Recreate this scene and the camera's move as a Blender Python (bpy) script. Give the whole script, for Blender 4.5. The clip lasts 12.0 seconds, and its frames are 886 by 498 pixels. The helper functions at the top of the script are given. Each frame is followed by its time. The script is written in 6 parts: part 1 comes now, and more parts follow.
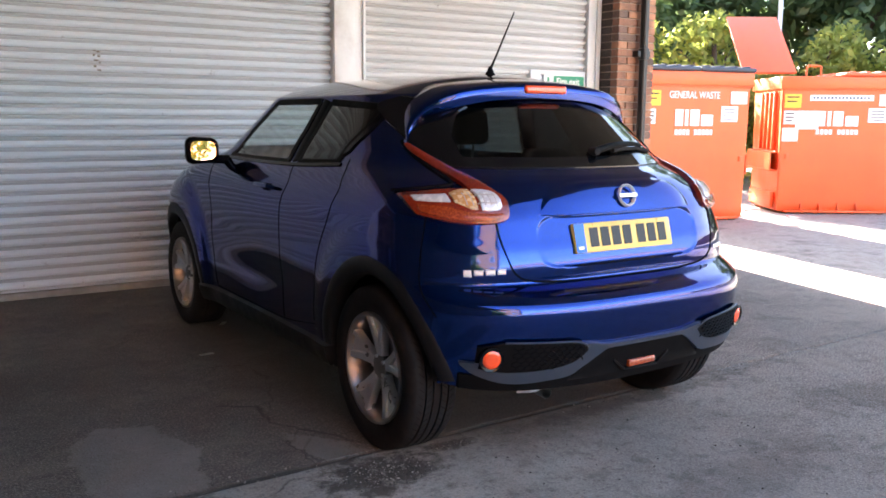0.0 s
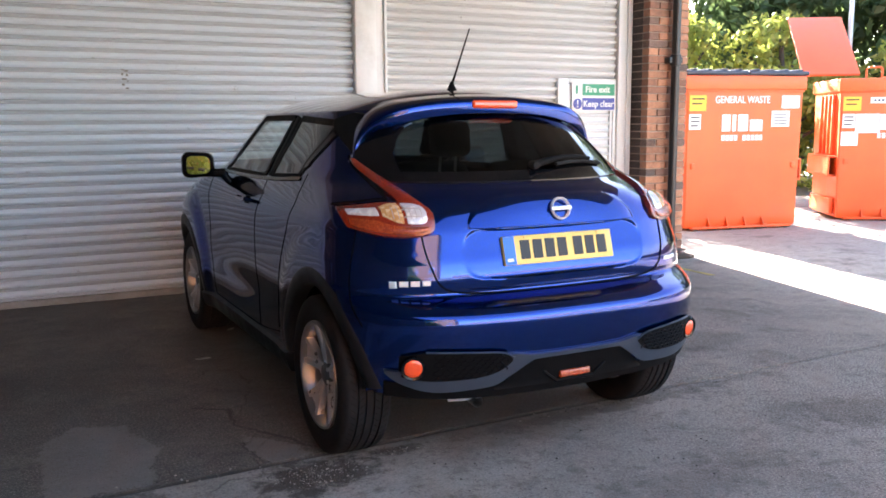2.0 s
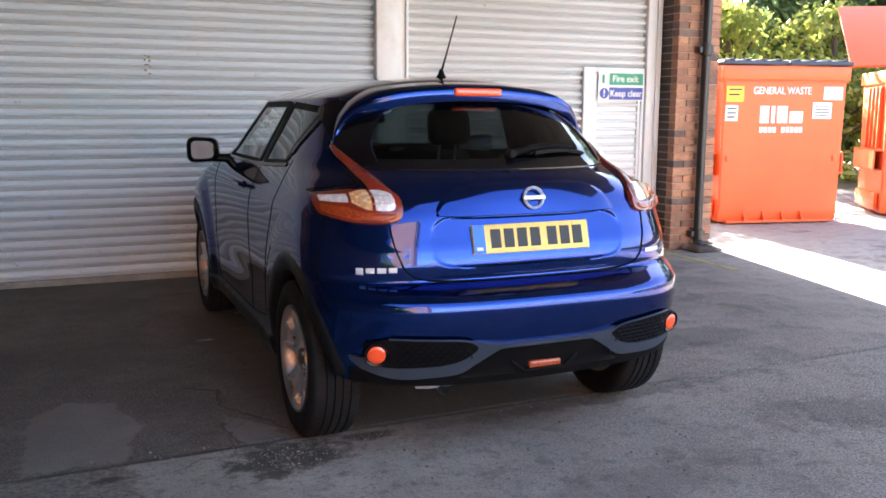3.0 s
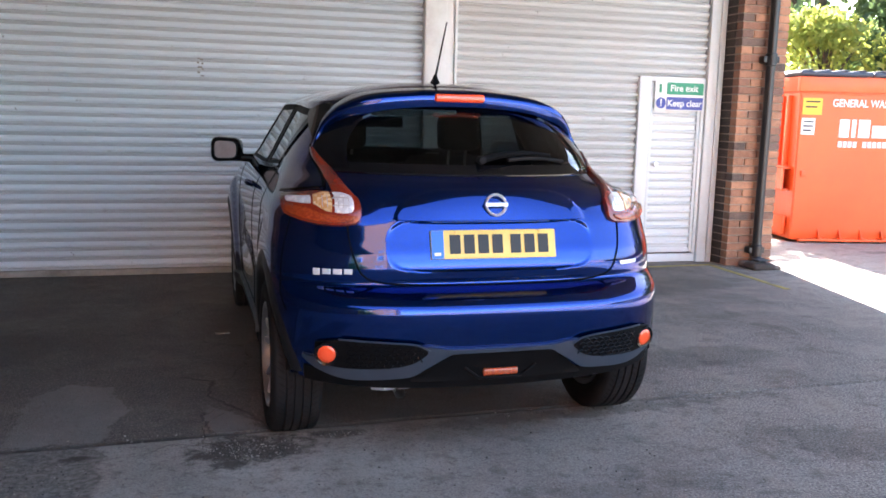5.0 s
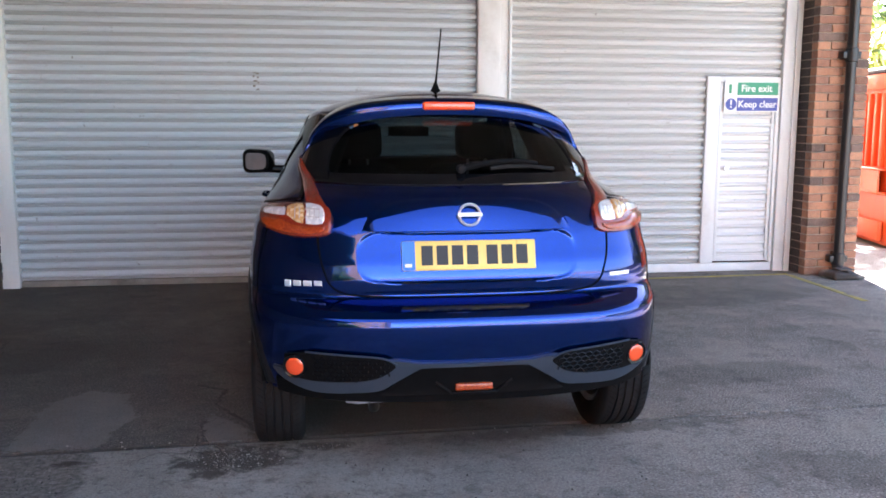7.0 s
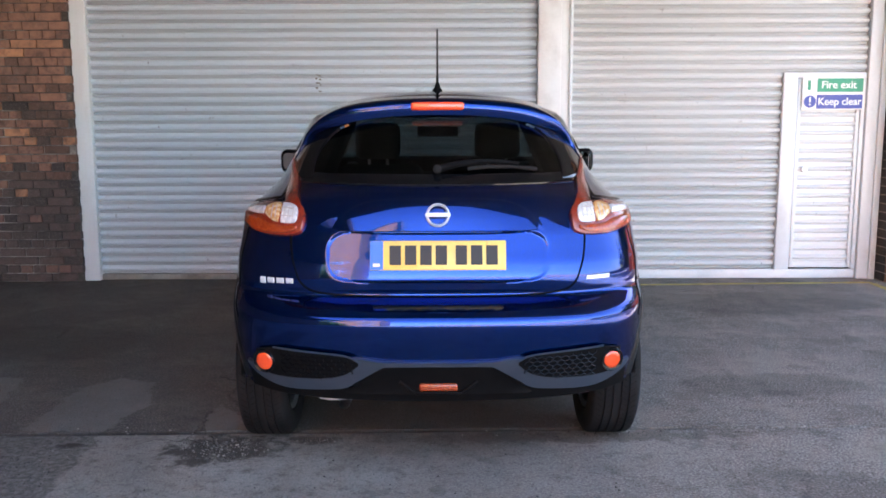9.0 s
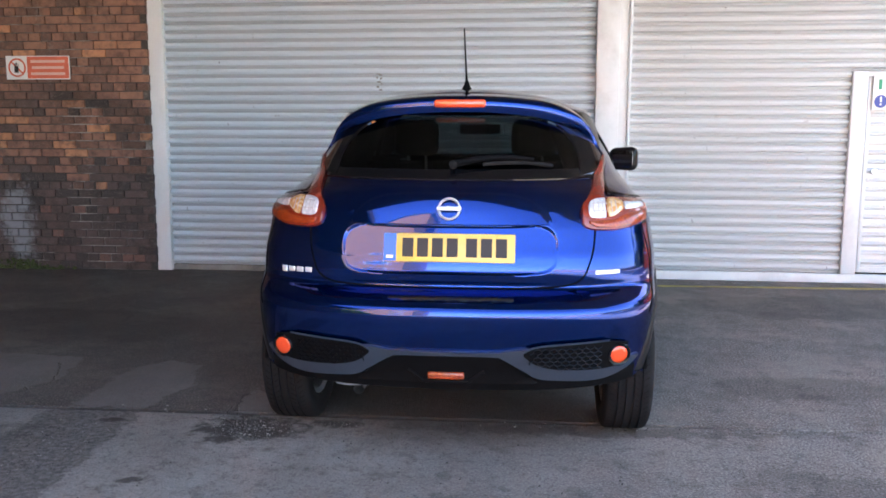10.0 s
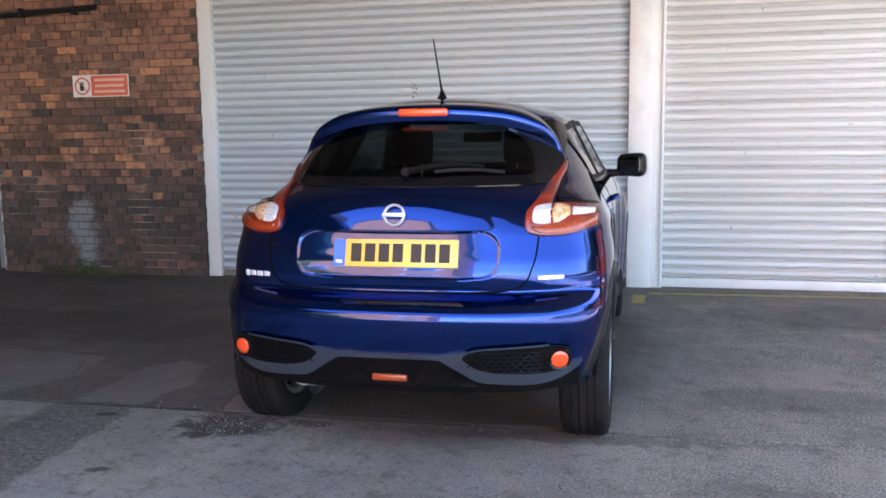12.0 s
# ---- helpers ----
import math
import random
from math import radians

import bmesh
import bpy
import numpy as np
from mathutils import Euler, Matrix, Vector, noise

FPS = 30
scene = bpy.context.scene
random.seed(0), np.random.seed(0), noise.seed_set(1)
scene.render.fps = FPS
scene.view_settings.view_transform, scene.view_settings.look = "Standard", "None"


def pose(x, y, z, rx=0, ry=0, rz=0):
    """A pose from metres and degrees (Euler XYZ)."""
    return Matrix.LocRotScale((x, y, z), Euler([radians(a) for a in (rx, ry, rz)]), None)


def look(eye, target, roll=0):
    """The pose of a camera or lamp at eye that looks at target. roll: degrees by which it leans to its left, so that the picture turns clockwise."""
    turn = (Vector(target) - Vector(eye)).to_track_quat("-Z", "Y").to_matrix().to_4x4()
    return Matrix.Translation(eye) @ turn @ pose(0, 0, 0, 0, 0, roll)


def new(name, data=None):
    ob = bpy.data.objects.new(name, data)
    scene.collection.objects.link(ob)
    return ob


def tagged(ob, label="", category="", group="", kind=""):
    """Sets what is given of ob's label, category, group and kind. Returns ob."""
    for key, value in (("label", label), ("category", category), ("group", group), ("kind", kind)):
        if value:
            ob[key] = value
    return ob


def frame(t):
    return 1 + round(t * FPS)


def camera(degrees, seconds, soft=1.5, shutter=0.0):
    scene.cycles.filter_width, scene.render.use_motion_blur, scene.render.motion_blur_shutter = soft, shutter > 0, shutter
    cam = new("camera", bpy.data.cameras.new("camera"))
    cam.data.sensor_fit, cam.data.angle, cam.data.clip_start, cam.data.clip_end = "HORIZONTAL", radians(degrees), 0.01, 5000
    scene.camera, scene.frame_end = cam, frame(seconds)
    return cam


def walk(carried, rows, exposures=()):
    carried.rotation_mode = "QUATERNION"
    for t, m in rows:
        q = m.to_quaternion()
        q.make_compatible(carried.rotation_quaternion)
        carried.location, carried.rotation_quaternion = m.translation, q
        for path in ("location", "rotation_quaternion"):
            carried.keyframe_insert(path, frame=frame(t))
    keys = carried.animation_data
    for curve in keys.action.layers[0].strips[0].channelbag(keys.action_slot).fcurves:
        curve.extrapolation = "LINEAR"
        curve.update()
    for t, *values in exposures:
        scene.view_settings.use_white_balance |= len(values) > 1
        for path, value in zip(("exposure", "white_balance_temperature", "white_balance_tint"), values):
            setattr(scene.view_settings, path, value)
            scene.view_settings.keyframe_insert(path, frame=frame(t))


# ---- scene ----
cam = camera(54.2, 12.0, soft=1.7)
PATH = [
    (0, (0.2175, 0.0433, 1.3338), (1.3185, 1.7572, 1.0238), 0.4),
    (0.5, (0.3359, -0.0865, 1.3452), (1.3937, 1.6501, 1.0176), 0.3),
    (1, (0.44, -0.1978, 1.3544), (1.4432, 1.5749, 1.0475), 0.5),
    (1.5, (0.543, -0.2657, 1.3462), (1.5266, 1.5203, 1.0506), 0.4),
    (2, (0.6913, -0.344, 1.374), (1.609, 1.477, 1.0774), -0.4),
    (2.5, (0.8643, -0.4614, 1.372), (1.7017, 1.3957, 1.0681), 0.6),
    (3, (0.991, -0.4831, 1.3689), (1.7882, 1.3895, 1.0465), 0.2),
    (3.2, (1.0332, -0.4985, 1.3658), (1.8037, 1.3874, 1.0619), 0.4),
    (4.8, (1.4597, -0.6839, 1.3781), (2.0447, 1.2638, 1.0506), 1.5),
    (5, (1.5184, -0.6891, 1.373), (2.0808, 1.2679, 1.0619), 1.4),
    (5.5, (1.6584, -0.7076, 1.3946), (2.1549, 1.2648, 1.0733), -0),
    (6, (1.8315, -0.7601, 1.3967), (2.2528, 1.2298, 1.0712), 0.2),
    (6.5, (1.9747, -0.7148, 1.3905), (2.3156, 1.2896, 1.0609), 0.2),
    (7, (2.0828, -0.7251, 1.3833), (2.3712, 1.2927, 1.0856), 0.1),
    (8.8, (2.6215, -0.7612, 1.3627), (2.6287, 1.2793, 1.0763), -0.1),
    (9, (2.6812, -0.7632, 1.3823), (2.6709, 1.2751, 1.0856), -0.2),
    (9.5, (2.8636, -0.8168, 1.3874), (2.7327, 1.2175, 1.0939), 0.1),
    (10, (2.9933, -0.8508, 1.3689), (2.7688, 1.1752, 1.0722), 0.1),
    (10.5, (3.1293, -0.8322, 1.3647), (2.8605, 1.1886, 1.0671), 0.2),
    (11, (3.3065, -0.859, 1.3946), (2.9614, 1.1505, 1.1042), -1.2),
    (11.5, (3.498, -0.8889, 1.3905), (3.0737, 1.1073, 1.1114), -0.4),
    (12, (3.6371, -0.8261, 1.3617), (3.1643, 1.1608, 1.0877), -0.8),
]
walk(cam, [(t, look(eye, target, roll)) for t, eye, target, roll in PATH], [(0.0, 4.36, 6750, 12), (3.0, 4.28, 6600, 12), (6.0, 4.24, 6300, 12), (12.0, 4.40, 6400, 13)])

# ---- world and sun ----
SUN_EL, SUN_AZ = 25.0, 13.5          # degrees up; degrees from +y towards +x
world = bpy.data.worlds.new("sky")
scene.world = world
world.use_nodes = True
wn = world.node_tree.nodes
sky = wn.new("ShaderNodeTexSky")
sky.sky_type = "NISHITA"
sky.sun_disc = False
sky.sun_elevation, sky.sun_rotation = radians(SUN_EL), radians(SUN_AZ)
wn["Background"].inputs["Strength"].default_value = 0.06
world.node_tree.links.new(sky.outputs["Color"], wn["Background"].inputs["Color"])
sun_data = bpy.data.lights.new("sun", "SUN")
sun_data.energy, sun_data.angle, sun_data.color = 5.0, radians(0.5), (1.0, 0.96, 0.90)
sun = new("sun", sun_data)
sa, se = radians(SUN_AZ), radians(SUN_EL)
SUN_DIR = Vector((math.sin(sa) * math.cos(se), math.cos(sa) * math.cos(se), math.sin(se)))
sun.matrix_world = look(SUN_DIR * 60, (0, 0, 0))


# ---- materials ----
class Nodes:
    """A material's node tree with short calls."""

    def __init__(self, name):
        self.mat = bpy.data.materials.new(name)
        self.mat.use_nodes = True
        self.tree = self.mat.node_tree
        self.bsdf = self.tree.nodes["Principled BSDF"]
        self.out = self.tree.nodes["Material Output"]
        self.coord = None

    def node(self, kind, **sockets):
        n = self.tree.nodes.new(kind)
        for key, value in sockets.items():
            self.put(n.inputs[key.replace("_", " ")], value)
        return n

    def put(self, socket, value):
        if isinstance(value, bpy.types.NodeSocket):
            self.tree.links.new(value, socket)
        else:
            socket.default_value = value

    def place(self):
        if self.coord is None:
            self.coord = self.node("ShaderNodeTexCoord").outputs["Object"]
        return self.coord

    def math(self, op, a, b=0.0, c=0.0, clamp=False):
        n = self.tree.nodes.new("ShaderNodeMath")
        n.operation, n.use_clamp = op, clamp
        for i, v in enumerate((a, b, c)):
            self.put(n.inputs[i], v)
        return n.outputs[0]

    def noise(self, scale, detail=4.0, rough=0.55, stretch=None, vector=None):
        v = vector or self.place()
        if stretch:
            m = self.node("ShaderNodeMapping")
            m.inputs["Scale"].default_value = stretch
            self.tree.links.new(v, m.inputs["Vector"])
            v = m.outputs["Vector"]
        n = self.node("ShaderNodeTexNoise", Vector=v, Scale=scale, Detail=detail, Roughness=rough)
        return n.outputs["Fac"]

    def ramp(self, fac, low, high, a=0.0, b=1.0):
        n = self.tree.nodes.new("ShaderNodeMapRange")
        n.interpolation_type = "SMOOTHSTEP"
        for i, v in enumerate((fac, low, high, a, b)):
            self.put(n.inputs[i], v)
        return n.outputs[0]

    def mix(self, fac, a, b, blend="MIX"):
        n = self.tree.nodes.new("ShaderNodeMix")
        n.data_type, n.blend_type = "RGBA", blend
        self.put(n.inputs[0], fac)
        for i, v in ((6, a), (7, b)):
            self.put(n.inputs[i], v if isinstance(v, bpy.types.NodeSocket) else (*v, 1.0)[:4])
        return n.outputs[2]

    def bump(self, height, strength=0.3, distance=0.01):
        n = self.node("ShaderNodeBump", Height=height, Strength=strength, Distance=distance)
        self.put(self.bsdf.inputs["Normal"], n.outputs[0])
        return n

    def set(self, **sockets):
        for key, value in sockets.items():
            self.put(self.bsdf.inputs[key.replace("_", " ")], value)
        return self

    def random(self):
        return self.node("ShaderNodeObjectInfo").outputs["Random"]


def rgb(c):
    return (*c, 1.0)


def surface(name, colour, rough=0.5, metal=0.0, vary=0.15, scale=6.0, fine=60.0, relief=0.1, depth=0.002, dirt=None, stretch=None, **more):
    """A surface with its colour varied at two scales, uneven gloss and fine relief."""
    n = Nodes(name)
    big, small = n.noise(scale, 5.0, 0.6, stretch), n.noise(fine, 3.0)
    dark = tuple(c * (1 - vary) for c in colour)
    light = tuple(min(1.0, c * (1 + vary)) for c in colour)
    col = n.mix(n.ramp(big, 0.3, 0.7), dark, light)
    col = n.mix(n.math("MULTIPLY", n.ramp(small, 0.35, 0.75), 0.35), col, dark)
    if dirt:
        col = n.mix(n.math("MULTIPLY", n.ramp(n.noise(scale * 0.6, 6.0, 0.7), 0.52, 0.72), dirt[1]), col, dirt[0])
    n.set(Base_Color=col, Roughness=n.ramp(big, 0.2, 0.8, max(0.02, rough - 0.08), min(1.0, rough + 0.08)), Metallic=metal)
    if relief:
        n.bump(small, relief, depth)
    for key, value in more.items():
        n.put(n.bsdf.inputs[key.replace("_", " ")], value)
    return n.mat


def plain(name, colour, rough=0.5, metal=0.0, **more):
    n = Nodes(name)
    tone = n.mix(n.ramp(n.noise(25.0), 0.3, 0.7), tuple(c * 0.92 for c in colour), colour)
    n.set(Base_Color=tone, Roughness=rough, Metallic=metal)
    for key, value in more.items():
        n.put(n.bsdf.inputs[key.replace("_", " ")], value)
    return n.mat


def glass(name, colour, rough=0.0):
    """Thin pane: a clear tinted sheet with a mirror-like gloss."""
    n = Nodes(name)
    clear = n.node("ShaderNodeBsdfTransparent", Color=rgb(colour))
    gloss = n.node("ShaderNodeBsdfGlossy", Color=(1, 1, 1, 1), Roughness=rough)
    facing = n.node("ShaderNodeLayerWeight", Blend=0.5).outputs["Facing"]
    mixer = n.node("ShaderNodeMixShader")
    n.put(mixer.inputs[0], n.math("MULTIPLY_ADD", n.math("POWER", facing, 5.0), 0.9, 0.035))
    n.put(mixer.inputs[1], clear.outputs[0])
    n.put(mixer.inputs[2], gloss.outputs[0])
    n.put(n.out.inputs["Surface"], mixer.outputs[0])
    return n.mat


def car_paint():
    n = Nodes("blue_paint")
    flake = n.noise(900.0, 2.0)
    col = n.mix(n.ramp(flake, 0.35, 0.7), (0.0, 0.014, 0.11), (0.0, 0.042, 0.29))
    n.set(Base_Color=col, Metallic=0.94, Roughness=0.10, Specular_Tint=(0.14, 0.16, 0.24, 1.0), Coat_Weight=1.0, Coat_IOR=1.43)
    n.put(n.bsdf.inputs["Coat Roughness"], n.ramp(n.noise(3.0), 0.4, 0.8, 0.008, 0.02))
    return n.mat


JOINT_Y, JOINT_TURN = 2.945, 0.024      # the joint between the two pours


def concrete():
    """Old yard concrete: two pours, patches, stains, exposed aggregate, painted light and shade."""
    n = Nodes("yard_concrete")
    p = n.place()
    sep = n.node("ShaderNodeSeparateXYZ", Vector=p)
    X, Y = sep.outputs[0], sep.outputs[1]
    warp = n.noise(1.3, 5.0, 0.6)
    warp2 = n.noise(3.3, 5.0, 0.65)

    def blob(cx, cy, rx, ry, soft=0.25, amount=0.9, power=2.0):
        dx = n.math("ABSOLUTE", n.math("DIVIDE", n.math("SUBTRACT", X, cx), rx))
        dy = n.math("ABSOLUTE", n.math("DIVIDE", n.math("SUBTRACT", Y, cy), ry))
        d = n.math("ADD", n.math("POWER", dx, power), n.math("POWER", dy, power))
        d = n.math("ADD", d, n.math("MULTIPLY", n.math("SUBTRACT", warp2, 0.5), 1.8 * amount))
        return n.ramp(d, 1.0 + soft, 1.0 - soft)

    def streak(cx, cy, turn, rx, ry, amount=0.9):
        c, s = math.cos(radians(turn)), math.sin(radians(turn))
        ox, oy = n.math("SUBTRACT", X, cx), n.math("SUBTRACT", Y, cy)
        u = n.math("ADD", n.math("MULTIPLY", ox, c / rx), n.math("MULTIPLY", oy, s / rx))
        v = n.math("ADD", n.math("MULTIPLY", ox, -s / ry), n.math("MULTIPLY", oy, c / ry))
        d = n.math("ADD", n.math("MULTIPLY", u, u), n.math("MULTIPLY", v, v))
        d = n.math("ADD", d, n.math("MULTIPLY", n.math("SUBTRACT", ragged, 0.5), 6.5 * amount))
        return n.ramp(d, 1.5, 0.3)

    ragged = n.noise(9.0, 7.0, 0.75)
    fray = n.math("MULTIPLY", n.math("SUBTRACT", ragged, 0.5), 0.20)

    def slab(corners, soft=0.012):
        """1 inside a convex outline with frayed edges; corners run anticlockwise."""
        inside = 1.0
        for (ax, ay), (bx, by) in zip(corners, corners[1:] + corners[:1]):
            length = math.hypot(bx - ax, by - ay)
            nx, ny = -(by - ay) / length, (bx - ax) / length
            d = n.math("ADD", n.math("MULTIPLY_ADD", X, nx, -nx * ax - ny * ay), n.math("MULTIPLY_ADD", Y, ny, fray))
            inside = n.math("MULTIPLY", inside, n.ramp(d, -soft, soft))
        return inside

    def crack_line(points, width):
        """1 along a broken line."""
        best = 1.0
        wob = n.math("MULTIPLY", n.math("SUBTRACT", ragged, 0.5), 0.12)
        for (ax, ay), (bx, by) in zip(points, points[1:]):
            length = math.hypot(bx - ax, by - ay)
            ux, uy = (bx - ax) / length, (by - ay) / length
            ox, oy = n.math("SUBTRACT", X, ax), n.math("SUBTRACT", Y, ay)
            u = n.math("ADD", n.math("MULTIPLY", ox, ux), n.math("MULTIPLY", oy, uy))
            v = n.math("ADD", n.math("MULTIPLY_ADD", ox, -uy, wob), n.math("MULTIPLY", oy, ux))
            over = n.math("MAXIMUM", n.math("MULTIPLY", u, -1.0), n.math("SUBTRACT", u, length))
            best = n.math("MINIMUM", best, n.math("MAXIMUM", n.math("ABSOLUTE", v), over))
        return n.ramp(best, width, width * 0.3)

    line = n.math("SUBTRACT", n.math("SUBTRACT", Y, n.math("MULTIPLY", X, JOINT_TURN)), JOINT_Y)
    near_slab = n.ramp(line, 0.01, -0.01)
    big, mid = n.noise(0.35, 6.0, 0.6), n.noise(2.2, 6.0, 0.68)
    fine, grit = n.noise(28.0, 4.0, 0.6), n.noise(130.0, 2.0, 0.5)
    # far pour taken darker: the shade by the shutters is put into its colour
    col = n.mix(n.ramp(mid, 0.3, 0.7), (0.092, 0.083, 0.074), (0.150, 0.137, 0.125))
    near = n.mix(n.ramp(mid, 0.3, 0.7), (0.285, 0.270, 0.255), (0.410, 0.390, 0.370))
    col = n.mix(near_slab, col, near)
    col = n.mix(n.math("MULTIPLY", n.ramp(big, 0.42, 0.68), 0.45), col, (0.075, 0.068, 0.062))
    # paler to the right and towards the near side
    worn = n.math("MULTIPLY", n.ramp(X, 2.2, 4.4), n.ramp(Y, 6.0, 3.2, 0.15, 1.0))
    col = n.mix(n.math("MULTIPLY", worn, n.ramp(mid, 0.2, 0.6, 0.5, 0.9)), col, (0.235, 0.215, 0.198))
    # much paler past x = 5.6: the sunlit ground's brightness is put into its colour
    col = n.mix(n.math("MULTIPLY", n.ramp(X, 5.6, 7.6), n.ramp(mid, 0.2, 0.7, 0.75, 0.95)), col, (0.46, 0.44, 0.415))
    # worn aggregate, coarser to the right of the car
    speck = n.node("ShaderNodeTexVoronoi", Vector=p, Scale=75.0)
    right = n.ramp(X, 2.6, 4.6, 0.35, 1.0)
    chips = n.math("MULTIPLY", n.ramp(speck.outputs["Distance"], 0.30, 0.12), n.math("MULTIPLY", right, n.ramp(n.noise(9.0), 0.45, 0.65)))
    col = n.mix(n.math("MULTIPLY", chips, 0.8), col, (0.38, 0.37, 0.36))
    col = n.mix(n.math("MULTIPLY", n.ramp(fine, 0.5, 0.72), 0.5), col, (0.07, 0.066, 0.063))
    col = n.mix(n.math("MULTIPLY", n.ramp(grit, 0.50, 0.66), n.math("MULTIPLY", right, 0.7)), col, (0.30, 0.29, 0.28))
    salt = n.noise(95.0, 2.5, 0.6)
    col = n.mix(n.math("MULTIPLY", n.ramp(salt, 0.52, 0.64), n.math("MULTIPLY", right, 0.75)), col, (0.52, 0.485, 0.45))
    col = n.mix(n.math("MULTIPLY", n.ramp(salt, 0.46, 0.36), n.math("MULTIPLY", right, 0.75)), col, (0.065, 0.056, 0.048))
    blotch = n.noise(6.5, 7.0, 0.75)
    col = n.mix(n.math("MULTIPLY", n.ramp(blotch, 0.5, 0.66), 0.5), col, (0.085, 0.08, 0.076))
    bare = n.noise(1.6, 8.0, 0.74)
    col = n.mix(n.math("MULTIPLY", n.ramp(bare, 0.50, 0.60), n.math("MULTIPLY", right, 0.42)), col, (0.335, 0.300, 0.265))
    col = n.mix(n.math("MULTIPLY", n.ramp(bare, 0.46, 0.38), n.math("MULTIPLY", right, 0.40)), col, (0.085, 0.074, 0.064))
    # pale smooth patches, dark stains with outlines of their own, and shade under the car
    pale = n.mix(n.ramp(mid, 0.3, 0.7), (0.190, 0.180, 0.171), (0.260, 0.247, 0.235))
    for corners, k in (([(0.73, 3.00), (1.12, 3.00), (1.19, 3.40), (1.09, 3.75), (0.88, 3.86), (0.74, 3.65)], 0.7),
                       ([(1.56, 2.99), (1.77, 3.02), (1.72, 3.18), (1.56, 3.38), (1.53, 3.22)], 0.75),
                       ([(-0.5, 3.05), (0.25, 3.05), (0.44, 3.40), (0.36, 3.84), (-0.4, 3.90)], 0.6)):
        col = n.mix(n.math("MULTIPLY", slab(corners), k), col, pale)
    strip_mask = slab([(0.70, 1.2), (1.22, 1.2), (1.13, 2.96), (0.66, 2.95)])
    gravelly = n.mix(n.ramp(n.noise(38.0, 5.0, 0.7), 0.38, 0.66), (0.075, 0.070, 0.066), (0.235, 0.223, 0.212))
    col = n.mix(n.math("MULTIPLY", strip_mask, 0.75), col, gravelly)
    split = n.math("MAXIMUM", crack_line([(1.43, 3.85), (1.58, 3.76), (1.56, 3.52), (1.73, 3.23), (1.79, 3.10)], 0.014), crack_line([(1.52, 3.27), (1.56, 3.01)], 0.010))
    col = n.mix(n.math("MULTIPLY", n.math("MULTIPLY", split, 0.65), n.ramp(warp2, 0.35, 0.55, 0.4, 1.0)), col, (0.040, 0.036, 0.033))
    # first blob paints the car's shade on the ground; the others are stains
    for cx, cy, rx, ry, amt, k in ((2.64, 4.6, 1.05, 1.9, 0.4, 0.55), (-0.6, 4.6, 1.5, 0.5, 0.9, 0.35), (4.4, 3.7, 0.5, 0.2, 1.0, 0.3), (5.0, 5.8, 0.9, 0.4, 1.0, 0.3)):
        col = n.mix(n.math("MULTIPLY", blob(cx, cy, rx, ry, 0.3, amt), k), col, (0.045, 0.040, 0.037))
    for cx, cy, turn, rx, ry, k in ((1.05, 2.83, 5, 0.07, 0.03, 0.9), (1.44, 2.18, 30, 0.07, 0.03, 0.8), (0.35, 2.5, 15, 0.45, 0.18, 0.4), (1.71, 2.79, 5, 0.26, 0.16, 0.85), (2.09, 2.885, 0, 0.12, 0.05, 0.7), (3.3, 2.93, 3, 0.9, 0.07, 0.5), (0.1, 2.2, 20, 0.5, 0.12, 0.4), (4.3, 2.3, -25, 0.6, 0.2, 0.35), (2.7, 2.0, 10, 0.7, 0.15, 0.3)):
        col = n.mix(n.math("MULTIPLY", streak(cx, cy, turn, rx, ry), k), col, (0.050, 0.043, 0.037))
    speckle = n.node("ShaderNodeTexVoronoi", Vector=p, Scale=210.0)
    dots = n.math("MULTIPLY", n.ramp(speckle.outputs["Distance"], 0.22, 0.08), n.ramp(n.noise(4.0, 6.0, 0.7), 0.48, 0.66))
    col = n.mix(n.math("MULTIPLY", dots, 0.7), col, (0.40, 0.37, 0.34))
    pits = n.ramp(n.noise(75.0, 3.0, 0.6), 0.60, 0.70)
    col = n.mix(n.math("MULTIPLY", pits, 0.55), col, (0.040, 0.036, 0.032))
    # hairline cracks
    cell = n.node("ShaderNodeTexVoronoi", Scale=1.7)
    cell.feature = "DISTANCE_TO_EDGE"
    bent = n.node("ShaderNodeVectorMath")
    bent.operation = "ADD"
    wob = n.node("ShaderNodeTexNoise", Vector=p, Scale=2.0, Detail=5.0)
    n.put(bent.inputs[0], p)
    sc = n.node("ShaderNodeVectorMath")
    sc.operation = "SCALE"
    n.put(sc.inputs[0], wob.outputs["Color"])
    sc.inputs["Scale"].default_value = 0.5
    n.put(bent.inputs[1], sc.outputs[0])
    n.put(cell.inputs["Vector"], bent.outputs[0])
    crack = n.math("MULTIPLY", n.ramp(cell.outputs["Distance"], 0.010, 0.002), n.math("MULTIPLY", n.ramp(n.noise(0.8), 0.50, 0.62), n.ramp(X, 2.4, 1.7)))
    col = n.mix(n.math("MULTIPLY", crack, 0.5), col, (0.045, 0.038, 0.033))
    joint = n.ramp(n.math("ABSOLUTE", line), 0.030, 0.006)
    col = n.mix(n.math("MULTIPLY", n.math("MULTIPLY", joint, n.ramp(X, 2.8, 4.2, 1.0, 0.35)), n.ramp(warp, 0.3, 0.6, 0.45, 0.95)), col, (0.04, 0.037, 0.034))
    n.set(Base_Color=n.mix(1.0, col, (1.0, 0.935, 0.875), "MULTIPLY"), Roughness=n.ramp(mid, 0.3, 0.7, 0.8, 0.95), Specular_IOR_Level=0.22)
